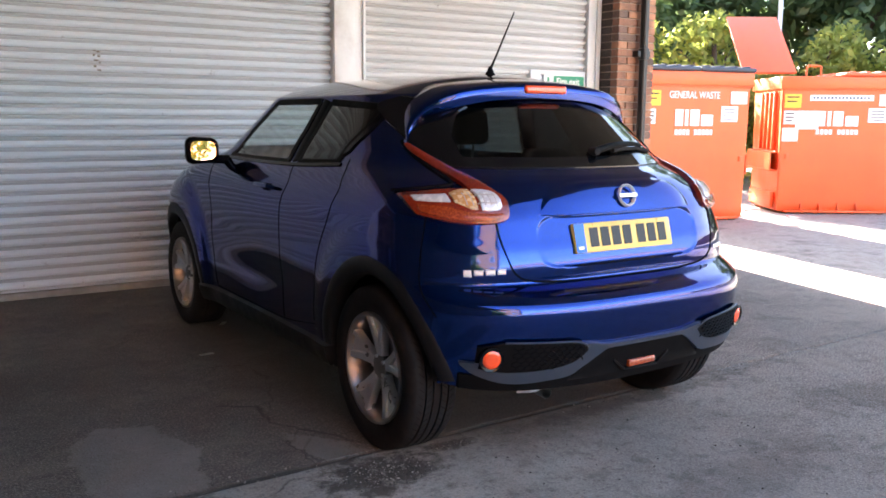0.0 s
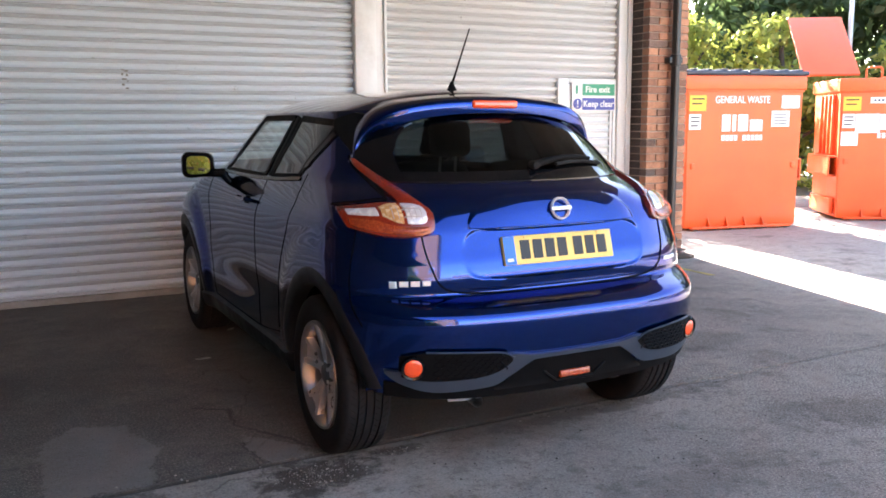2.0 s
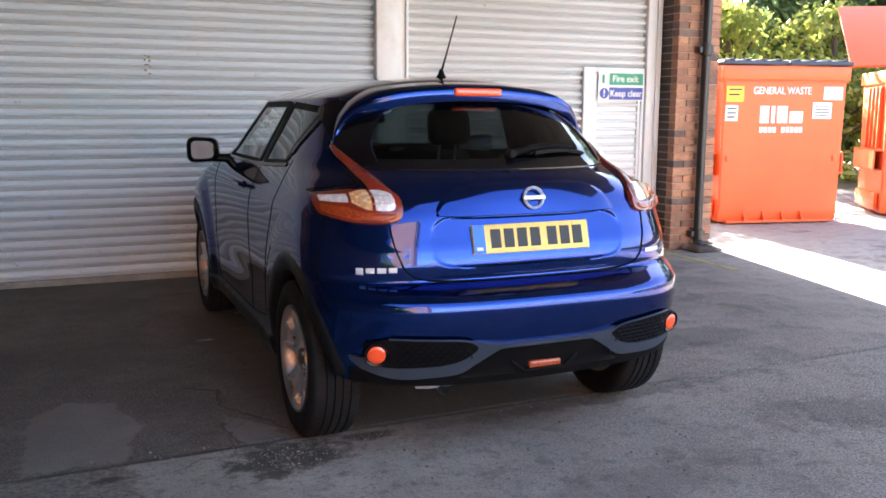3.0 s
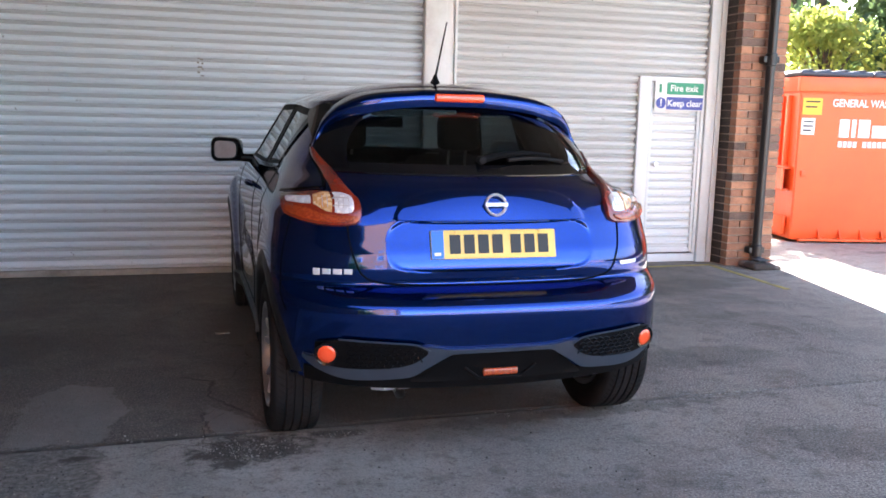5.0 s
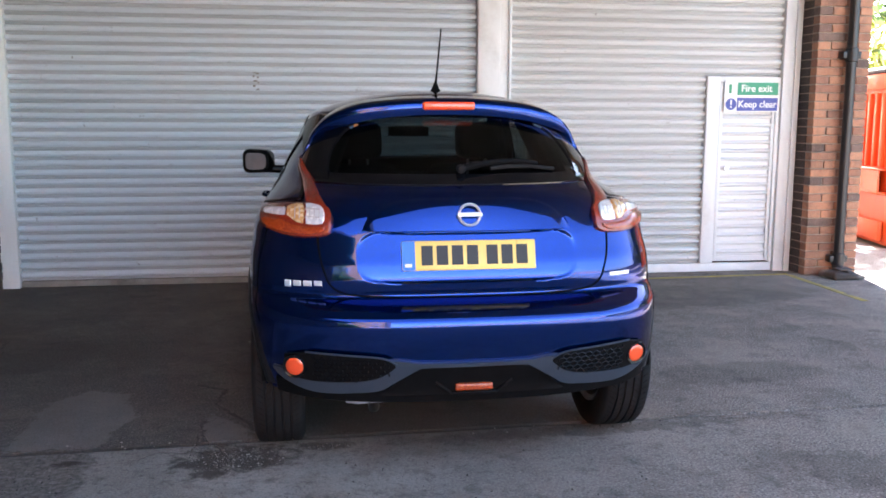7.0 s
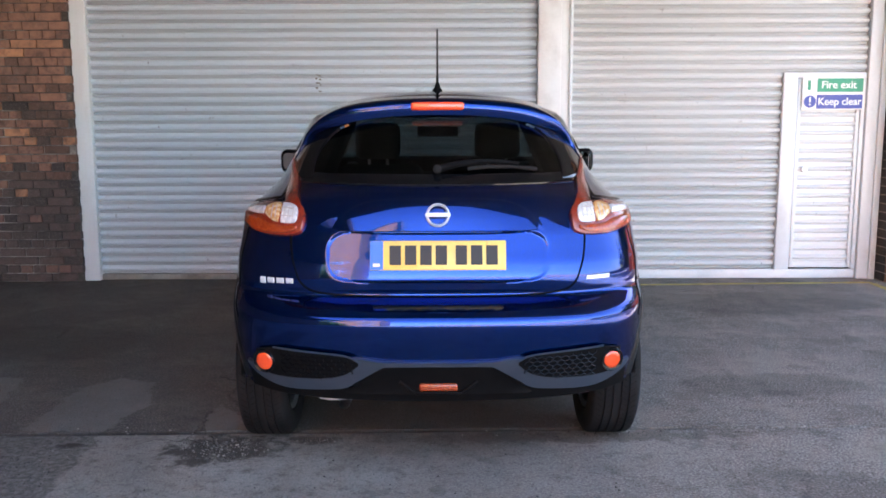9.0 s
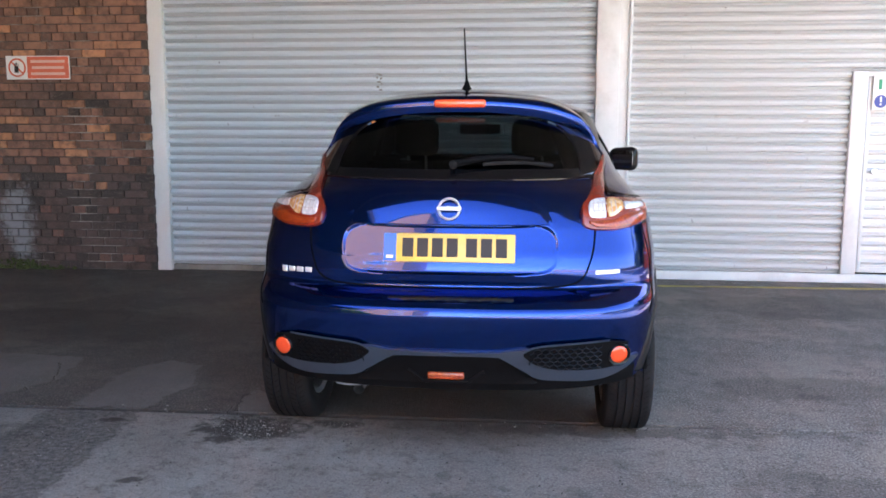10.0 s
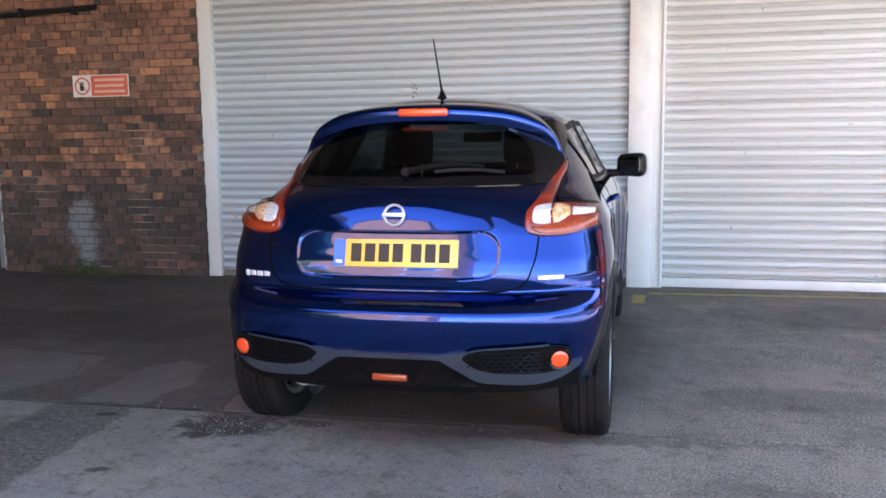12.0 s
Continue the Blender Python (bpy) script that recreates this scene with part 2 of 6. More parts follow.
    h = n.math("ADD", n.math("MULTIPLY", fine, 0.5), n.math("ADD", n.math("MULTIPLY", grit, 0.35), n.math("MULTIPLY", chips, 0.5)))
    h = n.math("SUBTRACT", h, n.math("MULTIPLY", crack, 0.8))
    n.bump(h, 0.9, 0.014)
    return n.mat


def brick_mat(name, a, b, c, soot, splash=None, joined=False):
    """Fired clay; each brick takes a tone of its own."""
    n = Nodes(name)
    n.coord = n.node("ShaderNodeNewGeometry").outputs["Position"]
    r = n.node("ShaderNodeNewGeometry").outputs["Random Per Island"] if joined else n.random()
    tone = n.mix(n.ramp(r, 0.1, 0.55), a, b)
    tone = n.mix(n.ramp(r, 0.86, 0.97), tone, c)
    blot = n.noise(14.0, 5.0, 0.65)
    tone = n.mix(n.math("MULTIPLY", n.ramp(blot, 0.42, 0.7), soot), tone, (0.05, 0.042, 0.04))
    stain = n.noise(1.7, 6.0, 0.7)
    tone = n.mix(n.math("MULTIPLY", n.ramp(stain, 0.46, 0.66), 0.65), tone, tuple(x * 0.4 for x in a))
    bloom = n.noise(2.6, 6.0, 0.75, (1.0, 1.0, 0.6))
    tone = n.mix(n.math("MULTIPLY", n.ramp(bloom, 0.60, 0.74), 0.5), tone, (0.26, 0.235, 0.215))
    if splash:
        sep = n.node("ShaderNodeSeparateXYZ", Vector=n.coord)
        dx = n.math("DIVIDE", n.math("SUBTRACT", sep.outputs[0], splash[0]), 0.17)
        dz = n.math("DIVIDE", n.math("SUBTRACT", sep.outputs[2], splash[1]), 0.34)
        d = n.math("ADD", n.math("ADD", n.math("MULTIPLY", dx, dx), n.math("MULTIPLY", dz, dz)), n.math("MULTIPLY", n.math("SUBTRACT", n.noise(7.0, 6.0, 0.75), 0.5), 5.0))
        tone = n.mix(n.math("MULTIPLY", n.ramp(d, 1.5, 0.0), 0.9), tone, (0.24, 0.25, 0.265))
    grain = n.noise(140.0, 3.0)
    tone = n.mix(n.math("MULTIPLY", n.ramp(grain, 0.5, 0.8), 0.35), tone, (0.42, 0.34, 0.29))
    n.set(Base_Color=tone, Roughness=0.88)
    n.bump(n.math("ADD", n.math("MULTIPLY", grain, 0.5), blot), 0.45, 0.004)
    return n.mat


def slat_mat(name="shutter_paint", low=(0.60, 0.607, 0.605), high=(0.69, 0.697, 0.695)):
    """Off-white painted steel slats with grime in streaks."""
    n = Nodes(name)
    n.coord = n.node("ShaderNodeNewGeometry").outputs["Position"]
    r = n.random()
    base = n.mix(r, low, high)
    streak = n.noise(2.0, 6.0, 0.7, (0.5, 1.0, 6.0))
    base = n.mix(n.math("MULTIPLY", n.ramp(streak, 0.5, 0.75), 0.10), base, (0.42, 0.41, 0.38))
    spot = n.noise(11.0, 5.0, 0.7)
    base = n.mix(n.math("MULTIPLY", n.ramp(spot, 0.64, 0.74), 0.6), base, (0.20, 0.19, 0.17))
    scuff = n.noise(3.2, 7.0, 0.75, (0.6, 1.0, 9.0))
    base = n.mix(n.math("MULTIPLY", n.ramp(scuff, 0.62, 0.72), 0.4), base, (0.24, 0.225, 0.20))
    tick = n.noise(26.0, 3.0, 0.6, (1.0, 1.0, 0.35))
    base = n.mix(n.math("MULTIPLY", n.ramp(tick, 0.705, 0.75), 0.7), base, (0.10, 0.095, 0.09))
    n.set(Base_Color=base, Roughness=n.ramp(streak, 0.3, 0.7, 0.35, 0.55), Metallic=0.0)
    return n.mat


def leaf_mat(name, a, b):
    n = Nodes(name)
    isl = n.node("ShaderNodeNewGeometry").outputs["Random Per Island"]
    col = n.mix(isl, a, b)
    diff = n.node("ShaderNodeBsdfDiffuse", Color=col)
    trans = n.node("ShaderNodeBsdfTranslucent", Color=n.mix(0.5, col, tuple(min(1, x * 1.8) for x in b)))
    gloss = n.node("ShaderNodeBsdfGlossy", Color=(0.6, 0.65, 0.5, 1), Roughness=0.45)
    m1, m2 = n.node("ShaderNodeMixShader"), n.node("ShaderNodeMixShader")
    m1.inputs[0].default_value, m2.inputs[0].default_value = 0.45, 0.05
    n.put(m1.inputs[1], diff.outputs[0])
    n.put(m1.inputs[2], trans.outputs[0])
    n.put(m2.inputs[1], m1.outputs[0])
    n.put(m2.inputs[2], gloss.outputs[0])
    n.put(n.out.inputs["Surface"], m2.outputs[0])
    return n.mat


def mortar_mat():
    """Old joints, pale lime in places and black with soot in others."""
    n = Nodes("old_mortar")
    n.coord = n.node("ShaderNodeNewGeometry").outputs["Position"]
    age, grain = n.noise(1.5, 6.0, 0.7), n.noise(60.0, 4.0)
    col = n.mix(n.ramp(age, 0.48, 0.66), (0.055, 0.045, 0.040), (0.36, 0.33, 0.30))
    col = n.mix(n.math("MULTIPLY", n.ramp(grain, 0.4, 0.7), 0.4), col, (0.12, 0.10, 0.09))
    n.set(Base_Color=col, Roughness=0.95)
    n.bump(grain, 0.5, 0.004)
    return n.mat


def lens_mat(name, dark, light, scale, metal=0.0):
    """Moulded lamp plastic: small optic cells under a smooth gloss."""
    n = Nodes(name)
    cell = n.node("ShaderNodeTexVoronoi", Vector=n.place(), Scale=scale)
    tone = n.node("ShaderNodeSeparateColor", Color=cell.outputs["Color"]).outputs[0]
    n.set(Base_Color=n.mix(n.ramp(tone, 0.25, 0.95), dark, light), Metallic=metal, Roughness=0.22, Coat_Weight=1.0, Coat_Roughness=0.03)
    n.bump(n.math("MULTIPLY", cell.outputs["Distance"], tone), 0.5, 0.004)
    return n.mat


def chip_mat():
    n = Nodes("gravel_chips")
    isl = n.node("ShaderNodeNewGeometry").outputs["Random Per Island"]
    n.set(Base_Color=n.mix(n.ramp(isl, 0.55, 1.0), (0.05, 0.042, 0.036), (0.34, 0.30, 0.26)), Roughness=0.9)
    return n.mat


M = dict(
    paint=car_paint(),
    concrete=concrete(),
    slat=slat_mat(),
    # left slats: the cool cast of sky light is put into the paint
    slat_grey=slat_mat("bluish_shutter_paint", (0.580, 0.640, 0.690), (0.665, 0.728, 0.778)),
    white_steel=surface("white_steel", (0.68, 0.69, 0.69), 0.42, 0.0, 0.07, 2.0, 40.0, 0.06, 0.002, ((0.36, 0.34, 0.31), 0.4), (1, 1, 0.3)),
    # darker tones for the slat grooves: their shade is put into the paint
    slat_grey_joint=slat_mat("grey_groove_shade_paint", (0.38, 0.412, 0.440), (0.45, 0.482, 0.510)),
    slat_joint=slat_mat("groove_shade_paint", (0.44, 0.445, 0.445), (0.51, 0.515, 0.515)),
    grimy_steel=surface("grimy_steel", (0.27, 0.255, 0.23), 0.7, 0.0, 0.3, 3.0, 40.0, 0.15, 0.003, ((0.10, 0.09, 0.08), 0.7), (1, 1, 2)),
    mortar=mortar_mat(),
    pale_mortar=surface("pale_mortar", (0.34, 0.27, 0.22), 0.95, 0.0, 0.25, 5.0, 60.0, 0.4, 0.004, ((0.12, 0.09, 0.075), 0.5)),
    brick_old=brick_mat("old_brick", (0.115, 0.066, 0.051), (0.27, 0.135, 0.092), (0.52, 0.24, 0.125), 0.6, (-1.87, 0.45)),
    brick_sun=brick_mat("orange_brick", (0.28, 0.13, 0.08), (0.44, 0.21, 0.12), (0.18, 0.10, 0.075), 0.35),
    render=surface("wall_render", (0.34, 0.31, 0.29), 0.9, 0.0, 0.2, 1.0, 30.0, 0.3, 0.004),
    far_brick=surface("far_brickwork", (0.23, 0.135, 0.115), 0.9, 0.0, 0.2, 1.2, 14.0, 0.3, 0.004),
    red_brick=surface("red_brickwork", (0.30, 0.115, 0.040), 0.9, 0.0, 0.2, 1.2, 14.0, 0.3, 0.004),
    far_brick_dark=surface("dark_brickwork", (0.10, 0.07, 0.06), 0.9, 0.0, 0.25, 1.2, 14.0, 0.3, 0.004),
    black_plastic=surface("black_plastic", (0.005, 0.005, 0.0055), 0.55, 0.0, 0.2, 20.0, 400.0, 0.12, 0.0006, Specular_IOR_Level=0.05),
    gloss_black=plain("gloss_black", (0.006, 0.006, 0.007), 0.12, Specular_IOR_Level=0.2),
    frit=plain("black_glass_border", (0.004, 0.004, 0.005), 0.02),
    canopy=surface("canopy_boards", (0.15, 0.145, 0.135), 0.85, 0.0, 0.2, 1.0, 20.0, 0.2, 0.004),
    sill_plastic=surface("grey_black_plastic", (0.011, 0.0115, 0.013), 0.45, 0.0, 0.2, 14.0, 300.0, 0.12, 0.0006, Specular_IOR_Level=0.22),
    dark_void=plain("dark_underside", (0.003, 0.003, 0.003), 0.9, Specular_IOR_Level=0.05),
    rubber=surface("tyre_rubber", (0.014, 0.014, 0.015), 0.72, 0.0, 0.25, 9.0, 220.0, 0.2, 0.0008, ((0.04, 0.036, 0.032), 0.3), Specular_IOR_Level=0.1),
    alloy=surface("machined_alloy", (0.66, 0.67, 0.70), 0.32, 0.7, 0.08, 8.0, 300.0, 0.05, 0.0004, ((0.25, 0.23, 0.21), 0.2)),
    alloy_grey=surface("satin_grey_alloy", (0.24, 0.24, 0.25), 0.36, 0.7, 0.1, 8.0, 300.0, 0.05, 0.0004, ((0.12, 0.11, 0.10), 0.3)),
    alloy_dark=surface("painted_alloy", (0.16, 0.165, 0.17), 0.4, 0.7, 0.15, 8.0, 200.0, 0.06, 0.0004, ((0.08, 0.07, 0.06), 0.4)),
    chrome=plain("chrome", (0.88, 0.89, 0.90), 0.38, 1.0),
    trim_grey=surface("satin_grey_trim", (0.065, 0.085, 0.118), 0.34, 0.6, 0.08, 10.0, 260.0, 0.05, 0.0004),
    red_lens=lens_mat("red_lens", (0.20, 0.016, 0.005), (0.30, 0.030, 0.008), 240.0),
    amber_lens=lens_mat("amber_lens", (0.26, 0.028, 0.004), (0.44, 0.070, 0.010), 260.0),
    indicator=lens_mat("indicator_lens", (0.72, 0.38, 0.14), (0.95, 0.70, 0.40), 75.0, 0.2),
    clear_lens=lens_mat("clear_lens", (0.70, 0.71, 0.73), (0.97, 0.97, 0.96), 60.0, 0.2),
    lens_rib=plain("lens_facet", (0.60, 0.57, 0.54), 0.15, 0.2),
    reflector=plain("reflector_red", (0.85, 0.085, 0.02), 0.25, Coat_Weight=1.0),
    plate_yellow=plain("plate_yellow", (0.84, 0.56, 0.10), 0.35, Coat_Weight=0.4),
    plate_blue=plain("plate_blue", (0.02, 0.16, 0.62), 0.35),
    print_black=plain("print_black", (0.012, 0.012, 0.012), 0.5),
    badge=plain("bright_badge", (0.78, 0.80, 0.83), 0.35, 0.35),
    mirror=plain("mirror_silver", (0.92, 0.92, 0.92), 0.01, 1.0),
    seat=surface("seat_cloth", (0.022, 0.022, 0.024), 0.9, 0.0, 0.25, 12.0, 300.0, 0.3, 0.001),
    glass_dark=glass("privacy_glass", (0.055, 0.070, 0.072)),
    glass_side=glass("side_glass", (0.72, 0.78, 0.76)),
    bin_red=surface("bin_paint", (0.82, 0.125, 0.026), 0.42, 0.0, 0.08, 2.0, 60.0, 0.1, 0.003, ((0.50, 0.12, 0.04), 0.3)),
    bin_lid=surface("bin_lid_plastic", (0.035, 0.04, 0.06), 0.45, 0.0, 0.15, 5.0, 80.0, 0.1, 0.002),
    bin_lid_red=surface("red_lid_plastic", (0.86, 0.135, 0.05), 0.45, 0.0, 0.06, 3.0, 80.0, 0.08, 0.002),
    sticker_white=surface("white_sticker", (0.80, 0.80, 0.78), 0.5, 0.0, 0.06, 9.0, 90.0, 0.0),
    sticker_yellow=surface("yellow_sticker", (0.80, 0.50, 0.04), 0.5, 0.0, 0.06, 9.0, 90.0, 0.0),
    sign_green=plain("sign_green", (0.012, 0.26, 0.13), 0.4),
    sign_blue=plain("sign_blue", (0.03, 0.05, 0.30), 0.4),
    sign_pink=plain("faded_print", (0.78, 0.50, 0.42), 0.5),
    sign_red=surface("sign_red", (0.66, 0.14, 0.075), 0.5, 0.0, 0.12, 8.0, 90.0, 0.0),
    pipe=surface("black_pipe_paint", (0.016, 0.016, 0.017), 0.38, 0.0, 0.2, 8.0, 120.0, 0.1, 0.001),
    yellow_line=surface("road_paint", (0.36, 0.28, 0.07), 0.8, 0.0, 0.3, 9.0, 70.0, 0.3, 0.002, ((0.14, 0.125, 0.10), 0.95)),
    cover=surface("drain_iron", (0.10, 0.09, 0.085), 0.7, 0.4, 0.3, 20.0, 150.0, 0.3, 0.002),
    stencil=surface("stencil_paint", (0.24, 0.21, 0.18), 0.8, 0.0, 0.3, 30.0, 120.0, 0.0),
    moss=surface("moss", (0.06, 0.075, 0.02), 0.95, 0.0, 0.4, 20.0, 150.0, 0.6, 0.006),
    stone=chip_mat(),
    bark=surface("bark", (0.07, 0.052, 0.038), 0.9, 0.0, 0.3, 8.0, 60.0, 0.6, 0.01),
    pole=surface("galvanised_pole", (0.42, 0.46, 0.52), 0.4, 0.6, 0.1, 4.0, 60.0, 0.05, 0.001),
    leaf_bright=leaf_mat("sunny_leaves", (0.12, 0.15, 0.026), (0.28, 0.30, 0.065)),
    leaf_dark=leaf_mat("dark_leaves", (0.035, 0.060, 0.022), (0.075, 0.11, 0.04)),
    roof_grey=surface("roof_sheet", (0.22, 0.21, 0.20), 0.8, 0.0, 0.2, 0.5, 10.0, 0.2, 0.01),
    pane=plain("far_pane", (0.05, 0.06, 0.07), 0.08),
)


# ---- mesh helpers ----
def flip_ok(bm):
    bmesh.ops.recalc_face_normals(bm, faces=bm.faces)


def link(name, bm, mat, parent=None, smooth=30.0, recalc=True):
    if recalc:
        flip_ok(bm)
    me = bpy.data.meshes.new(name)
    bm.to_mesh(me)
    bm.free()
    me.materials.append(mat)
    if smooth:
        me.shade_smooth()
        if smooth < 170:
            me.set_sharp_from_angle(angle=radians(smooth))
    ob = new(name, me)
    ob.parent = parent
    return ob


def part(name, bm, mat, parent, label="", smooth=30.0, recalc=True):
    ob = link(name, bm, mat, parent, smooth, recalc)
    if label:
        ob["label"] = label
    return ob


def thing(name, m, label, category, group="", kind=""):
    ob = new(name)
    ob.empty_display_size = 0.1
    ob.matrix_world = m
    return tagged(ob, label, category, group, kind)


def box(x0, y0, z0, x1, y1, z1, bevel=0.0, seg=2, bm=None):
    own = bmesh.new()
    bmesh.ops.create_cube(own, size=1.0)
    for v in own.verts:
        v.co = Vector(((x0 + x1) / 2 + v.co.x * (x1 - x0), (y0 + y1) / 2 + v.co.y * (y1 - y0), (z0 + z1) / 2 + v.co.z * (z1 - z0)))
    if bevel:
        bmesh.ops.bevel(own, geom=own.edges[:], offset=bevel, segments=seg, affect="EDGES", profile=0.5)
    return join(bm, own) if bm is not None else own


def join(bm, other):
    """Adds the mesh of other to bm."""
    back = [bm.verts.new(v.co) for v in other.verts]
    other.verts.index_update()
    for f in other.faces:
        try:
            bm.faces.new([back[v.index] for v in f.verts])
        except ValueError:
            pass
    other.free()
    return bm


def moved(bm, m):
    bmesh.ops.transform(bm, matrix=m, verts=bm.verts)
    return bm


def lathe(profile, seg=48, axis="x", closed=False):
    """Turns a profile of (along, radius) round the axis."""
    bm = bmesh.new()
    rings = []
    for a, r in profile:
        ring = []
        for i in range(seg):
            t = 2 * math.pi * i / seg
            c, s = r * math.cos(t), r * math.sin(t)
            ring.append(bm.verts.new({"x": (a, c, s), "y": (c, a, s), "z": (c, s, a)}[axis]))
        rings.append(ring)
    pairs = list(zip(rings, rings[1:] + ([rings[0]] if closed else [])))
    if not closed:
        pairs = pairs[:len(rings) - 1]
    for a, b in pairs:
        for i in range(seg):
            j = (i + 1) % seg
            bm.faces.new((a[i], a[j], b[j], b[i]))
    if not closed:
        for ring in (rings[0], rings[-1]):
            bm.faces.new(ring)
    return bm


def tube(points, radius, seg=10, bm=None, cap=True):
    """A round bar along points; radius may be one number or one a point."""
    own = bmesh.new()
    pts = [Vector(p) for p in points]
    rad = radius if isinstance(radius, (list, tuple)) else [radius] * len(pts)
    rings = []
    for i, p in enumerate(pts):
        d = (pts[min(i + 1, len(pts) - 1)] - pts[max(i - 1, 0)]).normalized()
        side = d.cross(Vector((0, 0, 1)) if abs(d.z) < 0.95 else Vector((1, 0, 0))).normalized()
        up = side.cross(d)
        rings.append([own.verts.new(p + rad[i] * (math.cos(2 * math.pi * k / seg) * side + math.sin(2 * math.pi * k / seg) * up)) for k in range(seg)])
    for a, b in zip(rings, rings[1:]):
        for k in range(seg):
            own.faces.new((a[k], a[(k + 1) % seg], b[(k + 1) % seg], b[k]))
    if cap:
        own.faces.new(rings[0])
        own.faces.new(rings[-1])
    return join(bm, own) if bm is not None else own


def prism(outline, depth, bevel=0.0):
    """A flat outline of (x, z) made depth thick from y = 0 towards -y."""
    bm = bmesh.new()
    f = bm.faces.new([bm.verts.new((x, 0, z)) for x, z in outline])
    got = bmesh.ops.extrude_face_region(bm, geom=[f])
    for v in got["geom"]:
        if isinstance(v, bmesh.types.BMVert):
            v.co.y -= depth
    if bevel:
        bmesh.ops.bevel(bm, geom=[e for e in bm.edges if abs(e.verts[0].co.y + depth) < 1e-6 and abs(e.verts[1].co.y + depth) < 1e-6], offset=bevel, segments=2, affect="EDGES")
    return bm


def letters(text, size, mat, name, thick):
    """The mesh of one line of raised lettering."""
    cu = bpy.data.curves.new(name, "FONT")
    cu.body, cu.size, cu.extrude, cu.align_x, cu.align_y = text, size, thick, "CENTER", "CENTER"
    cu.offset = size * 0.012
    tmp = new(name, cu)
    me = bpy.data.meshes.new_from_object(tmp)
    bpy.data.objects.remove(tmp)
    me.materials.clear()
    me.materials.append(mat)
    return me


def words(text, size, mat, parent, m, name="lettering", wide=1.0, thick=0.002):
    """One or two words on a line, each a part of its own."""
    reach = lambda me: (min(v.co.x for v in me.vertices), max(v.co.x for v in me.vertices))
    whole = letters(text, size, mat, name, thick)
    a, b = reach(whole)
    for i, word in enumerate(text.split(" ")):
        me = letters(word, size, mat, name, thick)
        lo, hi = reach(me)
        ob = new(name, me)
        ob.parent = parent
        ob.matrix_local = m @ Matrix.Diagonal((wide, 1, 1, 1)) @ pose(a - lo if i == 0 else b - hi, 0, 0)


# ---- ground ----
WALL = 6.88            # plane of the roller shutters


def ground_sheet():
    line = lambda x, y: y + (JOINT_TURN * max(-6.0, min(9.0, x)) + JOINT_Y - 2.975 if 2.5 < y < 3.5 else 0)
    xs = [-500, -120, -30, -8] + [round(-4 + 0.2 * i, 3) for i in range(81)] + [16, 40, 140, 500]
    ys = [-500, -120, -30, -6, 0, 2, 2.8, 2.955, 2.970, 2.980, 2.995, 3.2, 4, 6, 8, 14, 40, 140, 500]
    drop = {2.970: -0.007, 2.980: -0.007}
    rnd = random.Random(4)
    bm = bmesh.new()
    wob = [rnd.uniform(-0.006, 0.006) for _ in xs]
    grid = [[bm.verts.new((x, line(x, y) + (w if 2.9 < y < 3.1 else 0), drop.get(y, 0.0))) for x, w in zip(xs, wob)] for y in ys]
    for a, b in zip(grid, grid[1:]):
        for i in range(len(xs) - 1):
            bm.faces.new((a[i], a[i + 1], b[i + 1], b[i]))
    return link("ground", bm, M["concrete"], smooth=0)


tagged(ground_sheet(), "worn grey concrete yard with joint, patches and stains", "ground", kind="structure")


# ---- the building with the two roller shutters ----
def wall_piece(name, x0, y0, z0, x1, y1, z1, mat, label):
    return tagged(link(name, box(x0, y0, z0, x1, y1, z1), mat, smooth=0), label, "wall", kind="structure")


L0, L1 = -0.55, -0.41            # left jamb
P0, P1 = 3.46, 3.765             # middle post
R0, R1 = 6.305, 6.465             # right jamb
BACK = 17.0
TOP = 4.4
wall_piece("wall_lintel", -2.84, WALL + 0.06, 3.05, 7.0, WALL + 0.40, TOP, M["render"], "plain grey wall above the roller shutters")
wall_piece("wall_left_core", -2.84, 6.795, 0, L0, WALL + 0.40, 3.05, M["mortar"], "old brick pier between two doorways")
wall_piece("wall_far_left", -14.0, 6.98, 0, -2.92, WALL + 0.40, TOP, M["render"], "plain wall beyond the brick pier")
wall_piece("wall_right_core", 6.475, 6.575, 0, 6.97, WALL + 0.40, TOP, M["pale_mortar"], "brick end pier of the building")
# never in view: added to keep light off the left of the bay
wall_piece("wall_west", -3.25, -6.0, 0, -2.95, 6.84, 7.5, M["far_brick_dark"], "unseen dark brick wall added to darken the left side")
wall_piece("ceiling_canopy", -2.94, 0.6, 3.45, 6.75, WALL + 0.05, 3.6, M["canopy"], "grey canopy over the shuttered bay")
wall_piece("ceiling_side_canopy", -2.94, -5.5, 3.45, 0.0, 0.59, 3.6, M["canopy"], "grey canopy along the closed side of the yard")
wall_piece("wall_east", 6.68, WALL + 0.41, 0, 6.97, BACK, TOP, M["far_brick"], "brick side wall of the building")
wall_piece("wall_north", -14.0, BACK, 0, 6.97, BACK + 0.3, TOP, M["far_brick"], "brick rear wall of the building")
wall_piece("roof", -14.0, WALL + 0.06, TOP + 0.004, 7.0, BACK + 0.3, TOP + 0.2, M["roof_grey"], "flat grey roof of the building")
# added out of view so that its shadow darkens the ground behind the camera
wall_piece("wall_upper_storey", -14.0, WALL + 0.5, TOP + 0.204, 2.6, BACK, 9.2, M["far_brick"], "unseen brick block added on the roof to shade the yard")
wall_piece("wall_inside", -14.0, WALL + 1.2, 0, 6.67, WALL + 1.3, 3.04, M["dark_void"], "dark partition behind the shutters")

SLAT = 0.0782


